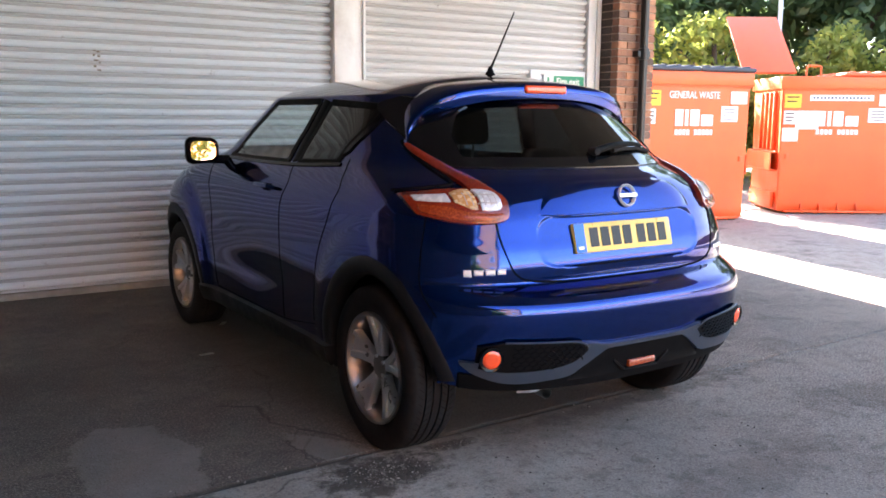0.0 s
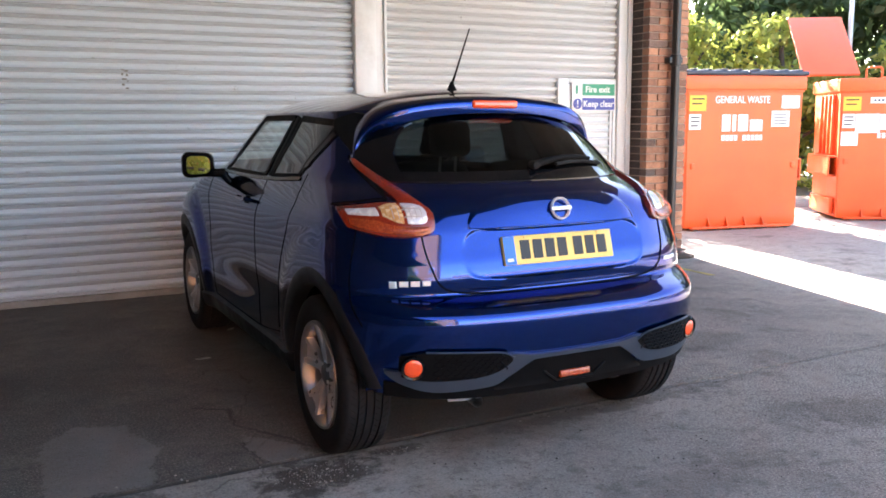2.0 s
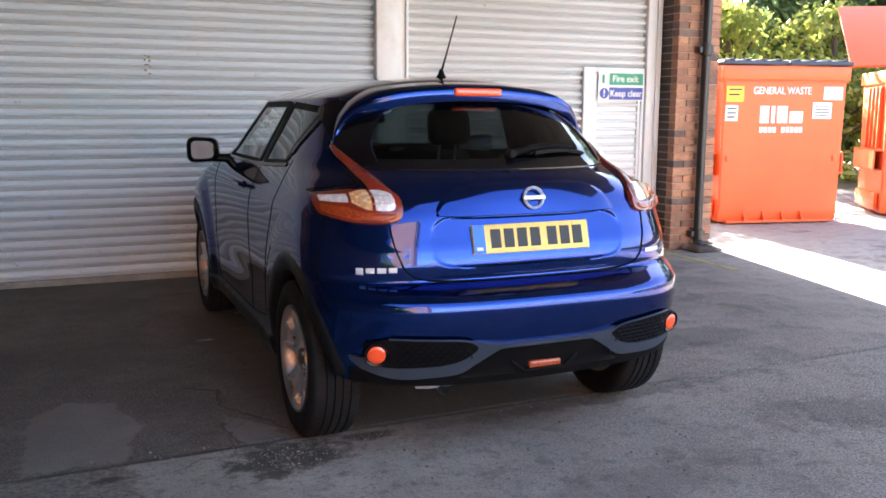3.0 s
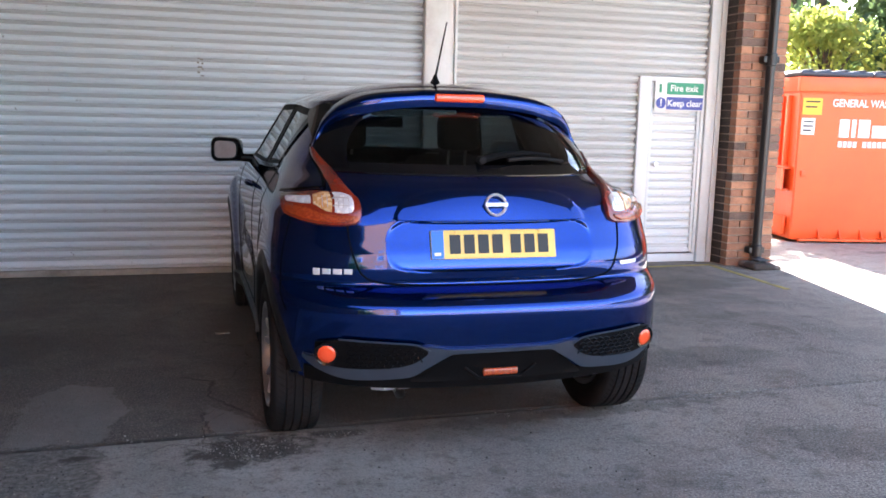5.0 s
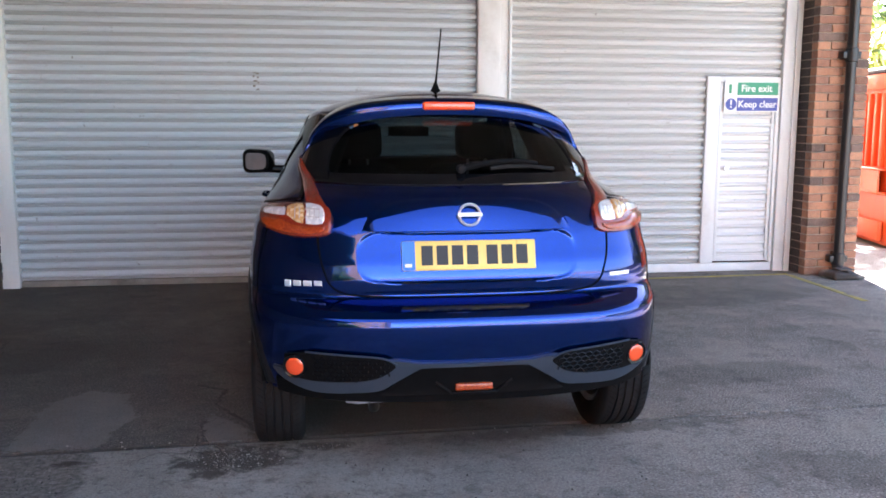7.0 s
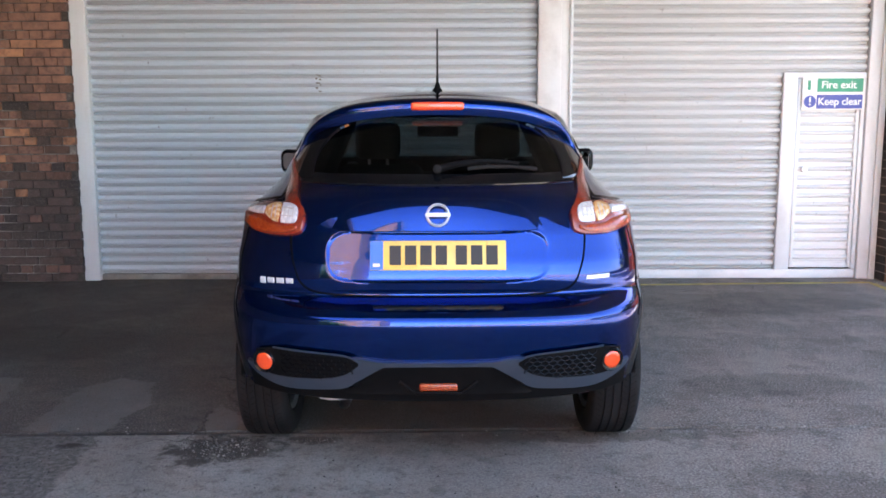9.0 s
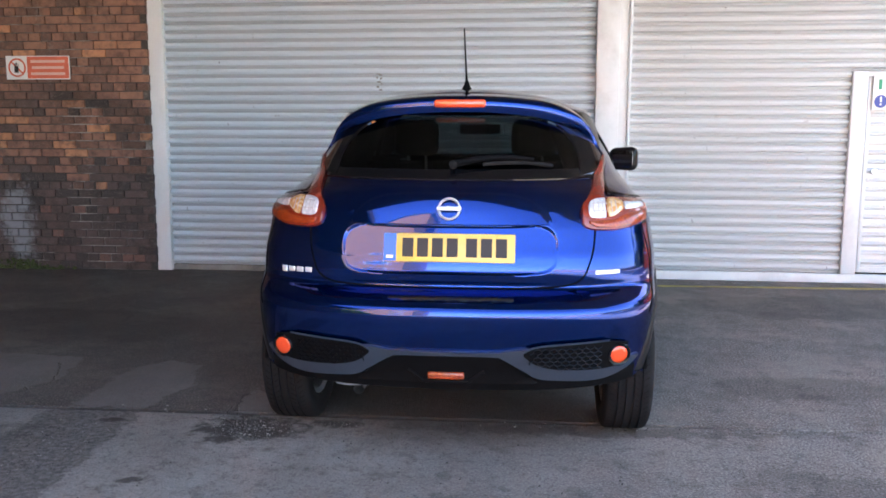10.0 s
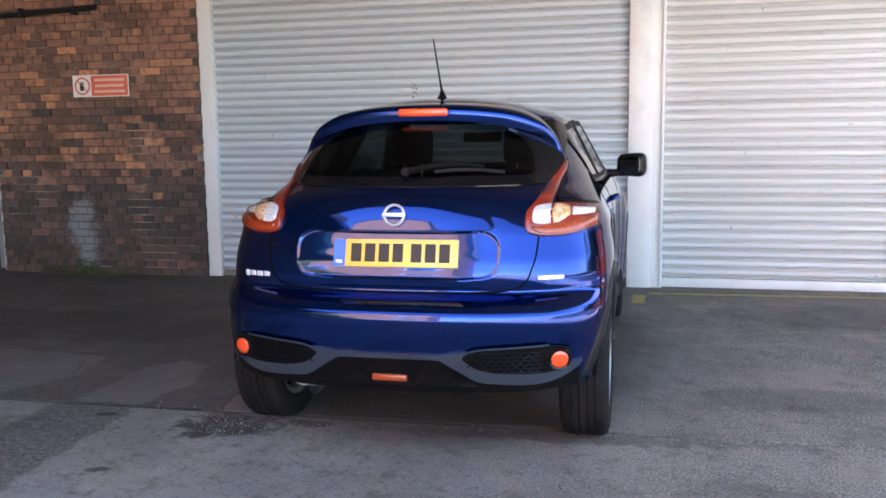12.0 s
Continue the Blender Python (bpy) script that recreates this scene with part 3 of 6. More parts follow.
def slat_mesh(length, mat="slat"):
    """One interlocking curved slat."""
    bm = bmesh.new()
    prof = [(0.020, 0.0), (0.020, 0.006), (0.007, 0.009), (0.003, 0.013), (0.003, 0.017), (0.008, 0.021), (0.016, 0.0235), (0.016, 0.026), (0.002, 0.030), (-0.010, 0.0355), (-0.018, 0.043),
            (-0.021, 0.051), (-0.018, 0.059), (-0.010, 0.0665), (0.004, 0.073), (0.020, 0.0765), (0.020, SLAT)]
    rows = [[bm.verts.new((x, y, z)) for y, z in prof] for x in (0, length * 0.5, length)]
    for a, b in zip(rows, rows[1:]):
        for i in range(len(prof) - 1):
            bm.faces.new((a[i], b[i], b[i + 1], a[i + 1]))
    me = bpy.data.meshes.new("slat")
    flip_ok(bm)
    bm.to_mesh(me)
    bm.free()
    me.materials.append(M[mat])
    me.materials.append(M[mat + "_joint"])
    # recessed faces take the darker paint that stands for groove shade
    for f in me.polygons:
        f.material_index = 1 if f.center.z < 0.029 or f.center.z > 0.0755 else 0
    me.shade_smooth()
    me.set_sharp_from_angle(angle=radians(40))
    return me


def slats(parent, mesh, x, z0, z1, rnd, y=0.0):
    z = z0
    while z < z1 - 0.02:
        ob = new("slat", mesh)
        ob.parent = parent
        ob.matrix_local = pose(x, y + rnd.uniform(-0.0015, 0.0015), z, rnd.uniform(-0.8, 0.8), 0, 0)
        z += SLAT


rnd = random.Random(8)
left = thing("roller_shutter", pose(L1, WALL, 0), "closed grey-white steel roller shutter with grimy slats", "roller shutter", "roller shutters")
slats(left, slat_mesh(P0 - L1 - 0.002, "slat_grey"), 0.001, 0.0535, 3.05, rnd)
part("bottom_rail", box(0.001, -0.022, 0.004, P0 - L1 - 0.001, 0.02, 0.052, 0.006), M["grimy_steel"], left, "grimy beige bottom rail")
right = thing("roller_shutter", pose(P1, WALL, 0), "closed white steel roller shutter with a wicket door in it", "roller shutter", "roller shutters")
WX0, WX1, WZ = 5.585 - P1, 6.27 - P1, 0.085 + 22 * SLAT - 0.003
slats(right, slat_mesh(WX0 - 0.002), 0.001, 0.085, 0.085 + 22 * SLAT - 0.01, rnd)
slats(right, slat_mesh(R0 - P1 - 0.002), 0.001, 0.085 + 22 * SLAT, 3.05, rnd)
part("bottom_rail", box(0.001, -0.022, 0.004, R0 - P1 - 0.001, 0.02, 0.083, 0.006), M["white_steel"], right)
frame_bm = box(WX0, -0.044, 0.086, WX0 + 0.125, 0.02, WZ, 0.006)
box(WX0 + 0.126, -0.030, WZ - 0.045, R0 - P1 - 0.002, 0.02, WZ, 0.005, bm=frame_bm)
box(R0 - P1 - 0.04, -0.030, 0.086, R0 - P1 - 0.002, 0.02, WZ - 0.046, 0.005, bm=frame_bm)
part("wicket_frame", frame_bm, M["white_steel"], right, "white steel door frame")
wick = part("wicket_door", box(WX0 + 0.135, -0.002, 0.10, WX1 + 0.045, 0.016, WZ - 0.05), M["white_steel"], right, "narrow white slatted steel wicket door")
DX0, DX1 = WX0 + 0.135, R0 - P1 - 0.045
slats(wick, slat_mesh(DX1 - DX0 - 0.06), DX0 + 0.03, 0.14, WZ - 0.09, rnd, -0.004)
edge_bm = box(DX0, -0.026, 0.10, DX0 + 0.03, -0.001, WZ - 0.05, 0.004)
box(DX1 - 0.03, -0.026, 0.10, DX1, -0.001, WZ - 0.05, 0.004, bm=edge_bm)
box(DX0 + 0.031, -0.026, 0.10, DX1 - 0.031, -0.001, 0.14, 0.004, bm=edge_bm)
box(DX0 + 0.031, -0.026, WZ - 0.085, DX1 - 0.031, -0.001, WZ - 0.05, 0.004, bm=edge_bm)
part("door_edge", edge_bm, M["white_steel"], wick)
part("lock", moved(lathe([(-0.05, 0.014), (-0.048, 0.024), (-0.03, 0.028), (-0.015, 0.028)], 20, "y"), pose(5.805 - P1, 0, 0.97)), M["alloy"], wick, "round steel lock")
part("hinge", box(DX1 + 0.002, -0.04, 0.35, DX1 + 0.022, -0.031, 0.47, 0.003), M["white_steel"], wick)
part("hinge", box(DX1 + 0.002, -0.04, 1.38, DX1 + 0.022, -0.031, 1.50, 0.003), M["white_steel"], wick)


def jamb(name, x0, x1, label, ribs=()):
    bm = box(x0, WALL - 0.055, 0.0, x1, WALL + 0.055, 3.05, 0.006)
    for a, b in ribs:
        box(a, WALL - 0.075, 0.0, b, WALL - 0.056, 3.05, 0.005, bm=bm)
    return tagged(link(name, bm, M["white_steel"]), label, "door frame", kind="structure")


jamb("trim_left_jamb", L0, L1 - 0.002, "white painted steel guide rail of the shutter")
jamb("trim_middle_post", P0 + 0.001, P1 - 0.001, "white painted steel post between the shutters", ((P0 + 0.004, P0 + 0.20), (P1 - 0.03, P1 - 0.004)))
jamb("trim_right_jamb", R0 + 0.001, R1, "white painted steel guide rail of the shutter", ((R0 + 0.10, R1 - 0.004),))
tagged(link("trim_next_jamb", box(-2.915, 6.86, 0, -2.845, 6.97, 3.05, 0.005), M["white_steel"]), "pale painted edge of the next door frame", "door frame", kind="structure")

# number stencil on the left shutter: dark smudged bars
mark = thing("stencil_mark", pose(1.57, WALL - 0.034, 1.72), "small smudged dark stencil mark on the shutter", "marking")
for dx, dz, w, h in ((-0.012, 0.078, 0.018, 0.010), (0.012, 0.070, 0.026, 0.012), (-0.018, 0.045, 0.014, 0.016), (0.016, 0.038, 0.018, 0.014), (-0.004, 0.008, 0.034, 0.010), (0.020, -0.008, 0.012, 0.012), (-0.014, -0.035, 0.020, 0.014), (0.014, -0.062, 0.026, 0.010)):
    part("stencil_bar", box(dx - w / 2, -0.003, dz - h / 2, dx + w / 2, 0.0, dz + h / 2), M["stencil"], mark, smooth=0)


# ---- signs ----
def fire_sign():
    ob = thing("safety_sign", pose(6.012, WALL - 0.048, 1.622), "white sign board reading Fire exit above Keep clear", "sign")
    part("board", box(-0.265, 0.0, -0.138, 0.265, 0.006, 0.138, 0.002), M["sticker_white"], ob)
    part("green_panel", box(-0.14, -0.003, 0.014, 0.255, -0.0005, 0.128), M["sign_green"], ob, "green panel with white words")
    part("blue_panel", box(-0.14, -0.003, -0.128, 0.255, -0.0005, -0.010), M["sign_blue"], ob, "dark blue panel with white words")
    part("green_symbol", box(-0.222, -0.003, 0.03, -0.196, -0.0005, 0.112), M["sign_green"], ob)
    part("blue_disc", moved(lathe([(-0.003, 0.052), (-0.0005, 0.052)], 32, "y"), pose(-0.198, 0, -0.068)), M["sign_blue"], ob, "blue disc with a white exclamation mark", 0)
    part("mark_bar", box(-0.205, -0.0045, -0.074, -0.191, -0.0031, -0.030), M["sticker_white"], ob, smooth=0)
    part("mark_dot", box(-0.205, -0.0045, -0.100, -0.191, -0.0031, -0.086), M["sticker_white"], ob, smooth=0)
    words("Fire exit", 0.088, M["sticker_white"], ob, pose(0.045, -0.0045, 0.072, 90), wide=1.02, thick=0.001)
    words("Keep clear", 0.088, M["sticker_white"], ob, pose(0.057, -0.0045, -0.070, 90), wide=0.98, thick=0.001)


def entry_sign():
    ob = thing("warning_sign", pose(-1.583, 6.765, 1.864), "red and white entry warning sign on old brickwork", "sign")
    part("board", box(-0.308, 0.0, -0.106, 0.308, 0.008, 0.106, 0.002), M["sticker_white"], ob)
    part("red_panel", box(-0.10, -0.003, -0.098, 0.30, -0.0005, 0.098), M["sign_red"], ob, "faded red panel with three lines of print")
    ring = lathe([(-0.003, 0.085), (-0.003, 0.070), (-0.0005, 0.070), (-0.0005, 0.085)], 40, "y", closed=True)
    box(-0.075, -0.0029, -0.006, 0.075, -0.0004, 0.006, bm=(bar := bmesh.new()))
    part("ring", moved(join(ring, moved(bar, pose(0, 0, 0, 0, 45, 0))), pose(-0.20, 0, 0)), M["sign_red"], ob, "red prohibition ring", 0)
    palm_bm = box(-0.225, -0.0045, -0.045, -0.185, -0.0032, 0.012, 0.0)
    for i, x in enumerate((-0.224, -0.213, -0.202, -0.191)):
        box(x, -0.0045, 0.013, x + 0.007, -0.0032, 0.035 + 0.01 * (i in (1, 2)), bm=palm_bm)
    part("symbol", palm_bm, M["print_black"], ob, "small black palm symbol", 0)
    for z, w in ((0.055, 0.33), (0.0, 0.31), (-0.055, 0.33)):
        part("print_bar", box(0.10 - w / 2, -0.0045, z - 0.012, 0.10 + w / 2, -0.0032, z + 0.012), M["sign_pink"], ob, smooth=0)


fire_sign()
entry_sign()

# ---- downpipe, cable and drain by the end pier ----
pipe = thing("downpipe", pose(6.755, 6.49, 0), "black cast iron rainwater downpipe against the brick pier", "drainpipe")
part("pipe", moved(lathe([(0.06, 0.042), (4.3, 0.042)], 24, "z"), pose(0, 0, 0)), M["pipe"], pipe)
for z in (0.16, 1.98, 3.6):
    col = lathe([(z - 0.06, 0.043), (z - 0.055, 0.054), (z + 0.05, 0.054), (z + 0.06, 0.043)], 24, "z")
    box(-0.085, -0.012, z - 0.03, 0.085, 0.072, z + 0.03, 0.006, bm=col)
    part("collar", col, M["pipe"], pipe)
part("shoe", tube([(0, 0, 0.14), (0, -0.01, 0.09), (0.0, -0.05, 0.05), (0, -0.10, 0.03)], [0.043, 0.045, 0.047, 0.048], 20), M["pipe"], pipe)
gully = thing("drain_gully", pose(6.745, 6.40, 0), "low mortared drain gully at the foot of the pipe", "drain")
g = box(-0.16, -0.14, 0.0, 0.15, 0.13, 0.075, 0.03, 3)
for v in g.verts:
    v.co.z *= 0.7 + 0.5 * noise.noise(v.co * 9)
part("kerb", g, M["mortar"], gully)
part("grating", box(-0.07, -0.08, 0.078, 0.07, 0.05, 0.09, 0.004), M["cover"], gully)
cable = thing("conduit", pose(0, 6.74, 0), "dark conduit pipe running under the eaves", "pipe")
part("tube", tube([(-2.93, 0, 2.57), (-2.6, 0, 2.57), (-1.57, 0, 2.605), (-1.54, 0.0, 2.63), (-1.53, 0.0, 3.05)], 0.03, 12), M["pipe"], cable)
for x in (-2.4, -1.8):
    part("clip", box(x - 0.015, -0.034, 2.54, x + 0.015, 0.05, 2.63, 0.004), M["pipe"], cable)


# ---- yellow floor line ----
for x0, y0, length, width, turn in ((3.66, 6.51, 2.70, 0.05, 2.4), (6.32, 6.60, 1.18, 0.055, -91.5), (3.62, 6.10, 0.34, 0.10, 88)):
    tagged(link("road_marking", moved(box(0, 0, -0.004, length, width, 0.003), pose(x0, y0, 0, 0, 0, turn)), M["yellow_line"], smooth=0), "thin worn yellow line painted on concrete", "line", kind="structure")


# ---- the car ----
def curve(xs, ys):
    """A smooth monotone curve through a few knots."""
    xs, ys = np.array(xs, float), np.array(ys, float)
    h, d = np.diff(xs), np.diff(ys) / np.diff(xs)
    m = np.zeros(len(xs))
    m[0], m[-1] = d[0], d[-1]
    for i in range(1, len(xs) - 1):
        m[i] = 0 if d[i - 1] * d[i] <= 0 else 2 * d[i - 1] * d[i] / (d[i - 1] + d[i])

    def at(x):
        x = np.clip(x, xs[0], xs[-1])
        i = np.clip(np.searchsorted(xs, x) - 1, 0, len(xs) - 2)
        t = (x - xs[i]) / h[i]
        return ys[i] * (1 + 2 * t) * (1 - t) ** 2 + h[i] * m[i] * t * (1 - t) ** 2 + ys[i + 1] * t * t * (3 - 2 * t) + h[i] * m[i + 1] * t * t * (t - 1)
    return at


def step(a, b, x):
    t = np.clip((np.asarray(x, float) - a) / (b - a), 0, 1)
    return t * t * (3 - 2 * t)


ZK = (0.20, 0.30, 0.40, 0.50, 0.60, 0.68, 0.74, 0.84, 0.95, 1.02, 1.08, 1.14, 1.22, 1.32, 1.43)
half_w = curve(ZK, (0.77, 0.81, 0.83, 0.838, 0.838, 0.835, 0.832, 0.830, 0.820, 0.800, 0.768, 0.728, 0.690, 0.642, 0.588))
rear_y = curve((0.20, 0.30, 0.40, 0.50, 0.58, 0.63, 0.655, 0.672, 0.686, 0.700, 0.715, 0.724, 0.735, 0.76, 0.79, 0.84, 0.90, 0.95, 1.02, 1.06, 1.088, 1.112, 1.14, 1.22, 1.32, 1.43),
               (-0.54, -0.61, -0.640, -0.668, -0.682, -0.686, -0.683, -0.674, -0.655, -0.625, -0.590, -0.568, -0.560, -0.565, -0.568, -0.563, -0.549, -0.537, -0.521, -0.508, -0.493, -0.462, -0.405, -0.295, -0.150, 0.010))
side_y = curve((0.2, 0.95, 1.02, 1.08, 1.14, 1.22, 1.43), (-0.08, -0.02, 0.02, 0.18, 0.38, 0.50, 0.60))
round_n = curve((0.2, 0.7, 0.80, 0.95, 1.02, 1.14, 1.22, 1.43), (3.0, 3.0, 2.9, 2.7, 2.5, 2.3, 2.5, 2.6))
front_y = curve(ZK, (3.22, 3.30, 3.36, 3.39, 3.39, 3.38, 3.36, 3.30, 3.20, 3.00, 2.62, 2.24, 2.11, 1.94, 1.74))
nose_y = curve((0.2, 0.9, 1.05, 1.14, 1.43), (2.45, 2.40, 2.15, 1.84, 1.48))
AXLE = 2.53


def side_x(y, z):
    """Half width along the side: doors drawn in, haunches and front wings out."""
    w = half_w(z)
    g = np.exp(-((z - 0.74) / 0.22) ** 2)
    w = w + 0.010 * g * np.exp(-((y - 0.02) / 0.44) ** 2) + 0.020 * g * np.exp(-((y - AXLE) / 0.46) ** 2)
    w = w + 0.012 * (1 - step(0.44, 0.56, np.hypot(y - 0.03, z - 0.40))) + 0.030 * (1 - step(0.44, 0.58, np.hypot(y - AXLE, z - 0.42)))
    w = w - 0.028 * np.exp(-((z - 0.52) / 0.14) ** 2) * np.exp(-((y - 1.27) / 0.55) ** 2)
    w = w + 0.012 * np.exp(-((z - 0.98) / 0.07) ** 2) * np.exp(-((y + 0.0) / 0.6) ** 2)
    return w


def tailgate_relief(x, y, z):
    """Lip over the number plate and the shallow recess below it; positive is outward."""
    ax = np.abs(x)
    top = 1.094 - 0.115 * np.clip(ax / 0.405, 0, 1.02) ** 6
    t = np.clip((top - z) / np.maximum(top - 0.977, 1e-3), 0, 1)
    amp = step(0.0, 0.03, top - 0.977) * (z >= 0.977)
    upper = amp * (1 - np.clip(ax / 0.41, 0, 1) ** 8) * (0.012 * step(0.0, 0.035, t) + 0.008 * t)
    wide = 0.430 - 0.05 * np.clip((z - 0.90) / 0.075, 0, 1) ** 2 - 0.035 * np.clip((0.86 - z) / 0.075, 0, 1) ** 2
    m = 1 - ((ax / wide) ** 10 + (np.abs(z - 0.880) / 0.097) ** 9)
    floor = 0.75 * (y - rear_y(z)) - 0.018 - 0.012 * np.clip((z - 0.785) / 0.19, 0, 1)
    lower = floor * step(0.0, 0.25, m) * (z < 0.977)
    return upper + lower


def ring_at(z):
    """Half outline of the body at height z, right side: three runs (rear, side, nose) of dense points."""
    w, r, yc, n, f, yf = half_w(z), rear_y(z), side_y(z), round_n(z), front_y(z), nose_y(z)
    ph = np.linspace(0, math.pi / 2, 400)
    wr, wf = side_x(yc, z), side_x(yf, z)
    x1, y1 = wr * np.sin(ph) ** (2 / n), yc - (yc - r) * np.cos(ph) ** (2 / n)
    y2 = np.linspace(yc, yf, 200)
    x2 = side_x(y2, z)
    x3, y3 = wf * np.cos(ph) ** (2 / 2.4), yf + (f - yf) * np.sin(ph) ** (2 / 2.4)
    return [(x1, y1), (x2, y2), (x3, y3)]


def resample(run, n):
    x, y = run
    s = np.concatenate(([0], np.cumsum(np.hypot(np.diff(x), np.diff(y)))))
    t = np.linspace(0, s[-1], n + 1)
    return np.interp(t, s, x), np.interp(t, s, y)


def outline(z, counts):
    """The three runs at height z in even steps, with the tailgate's relief laid on."""
    out = [resample(run, n) for run, n in zip(ring_at(z), counts)]
    if 0.74 < z < 1.12:
        out[0] = (out[0][0], out[0][1] - tailgate_relief(out[0][0], out[0][1], z))
    return out


RINGS = {}


def runs(z):
    key = round(float(z), 4)
    if key not in RINGS:
        RINGS[key] = outline(key, (160, 160, 160))
    return RINGS[key]


def surf(k, z):
    """The body's skin: k runs 0..1 over the rear, 1..2 along the side, 2..3 round the nose; negative k is the left side."""
    a = min(abs(k), 2.9999)
    i = int(a)
    x, y = runs(z)[i]
    u = (a - i) * 160
    return Vector((math.copysign(float(np.interp(u, range(161), x)), k), float(np.interp(u, range(161), y)), z))


def skin(k, z, off=0.0):
    p = surf(k, z)
    if off:
        e = 0.006
        tz = surf(k, min(z + e, 1.43)) - surf(k, max(z - e, 0.2))
        tk = surf(k + 0.012, z) - surf(k - 0.012, z)
        nrm = tk.cross(tz).normalized()
        if nrm.dot(p - Vector((0, 1.3, 0.8))) < 0:
            nrm = -nrm
        p = p + nrm * off
    return p


def at_x(x, z):
    """k of the point on the rear face at lateral place x."""
    xs, _ = runs(z)[0]
    return math.copysign(float(np.interp(abs(x), xs, np.arange(161) / 160)), x)


def at_y(y, z, s=1):
    """k of the point on the side at length y."""
    for i, (_, ys) in enumerate(runs(z)):
        if y <= ys[-1] or i == 2:
            return s * (i + float(np.interp(y, ys, np.arange(161) / 160)))


def spline(pts, n):
    """n + 1 points on a smooth line through pts."""
    p = [np.array(q, float) for q in pts]
    if len(p) == 2:
        return [p[0] + (p[1] - p[0]) * i / n for i in range(n + 1)]
    p = [2 * p[0] - p[1]] + p + [2 * p[-1] - p[-2]]
    out = []
    for i in range(n + 1):
        u = i / n * (len(p) - 3)
        j = min(int(u), len(p) - 4)
        t = u - j
        a, b, c, d = p[j:j + 4]
        out.append(0.5 * (2 * b + (c - a) * t + (2 * a - 5 * b + 4 * c - d) * t * t + (3 * b - a - 3 * c + d) * t ** 3))
    return out


def patch(a, b, n=24, m=8, off=0.006, edge=-0.004, crown=0.0, rim=0.06):
    """A panel on the skin between two lines of (k, z) points, proud by off, with its rim turned in."""
    A, B = spline(a, n), spline(b, n)
    ts = [0, rim * 0.5, rim] + [rim + (1 - 2 * rim) * i / m for i in range(1, m)] + [1 - rim, 1 - rim * 0.5, 1]
    bm = bmesh.new()
    rows = []
    for i in range(n + 1):
        e1 = min(i, n - i)
        row = []
        for t in ts:
            e2 = min(t, 1 - t) / rim
            lift = edge if (e1 == 0 or e2 < 0.01) else off + crown * 4 * t * (1 - t)
            q = A[i] * (1 - t) + B[i] * t
            row.append(bm.verts.new(skin(q[0], q[1], lift)))
        rows.append(row)
    for r0, r1 in zip(rows, rows[1:]):
        for j in range(len(ts) - 1):
            bm.faces.new((r0[j], r1[j], r1[j + 1], r0[j + 1]))
    return bm


def strip(line, width, off=0.002, n=60, cyclic=False):
    """A thin ribbon on the skin along a line of (k, z)."""
    pts = spline(list(line), n)
    P = [skin(q[0], q[1], off) for q in pts]
    N = [(skin(q[0], q[1], 0.02) - skin(q[0], q[1], 0.001)).normalized() for q in pts]
    bm = bmesh.new()
    rows = []
    for i, p in enumerate(P):
        d = (P[min(i + 1, len(P) - 1)] - P[max(i - 1, 0)]).normalized()
        s = d.cross(N[i]).normalized() * width / 2
        rows.append([bm.verts.new(p - s - N[i] * 0.004), bm.verts.new(p - s * 0.8), bm.verts.new(p + s * 0.8), bm.verts.new(p + s - N[i] * 0.004)])
    for r0, r1 in zip(rows, rows[1:]):
        for j in range(3):
            bm.faces.new((r0[j], r1[j], r1[j + 1], r0[j + 1]))
    return bm


def in_poly(px, py, poly):
    inside = False
    for (x0, y0), (x1, y1) in zip(poly, poly[1:] + poly[:1]):
        if (y0 > py) != (y1 > py) and px < (x1 - x0) * (py - y0) / (y1 - y0) + x0:
            inside = not inside
    return inside


# window outlines: rear in (x, z) halves, sides in (y, z)
REAR_GLASS_LOW = ((-0.585, 1.150), (-0.42, 1.146), (0.0, 1.143), (0.42, 1.146), (0.585, 1.150))
REAR_GLASS_TOP = ((-0.53, 1.345), (-0.38, 1.400), (0.0, 1.424), (0.38, 1.400), (0.53, 1.345))
SIDE_FRONT = ((1.82, 1.115), (1.02, 1.115), (0.93, 1.405), (1.46, 1.405))
SIDE_REAR = ((0.90, 1.12), (0.50, 1.135), (0.30, 1.375), (0.81, 1.40))
ROOF_Z = 1.43


def roof_height(q, y):
    """Crown of the roof: q is 1 at the rim and 0 on the ridge."""
    return 0.098 * (1 - q ** 2.6) + 0.018 * (1 - q) * math.exp(-((y - 1.1) / 0.6) ** 2)


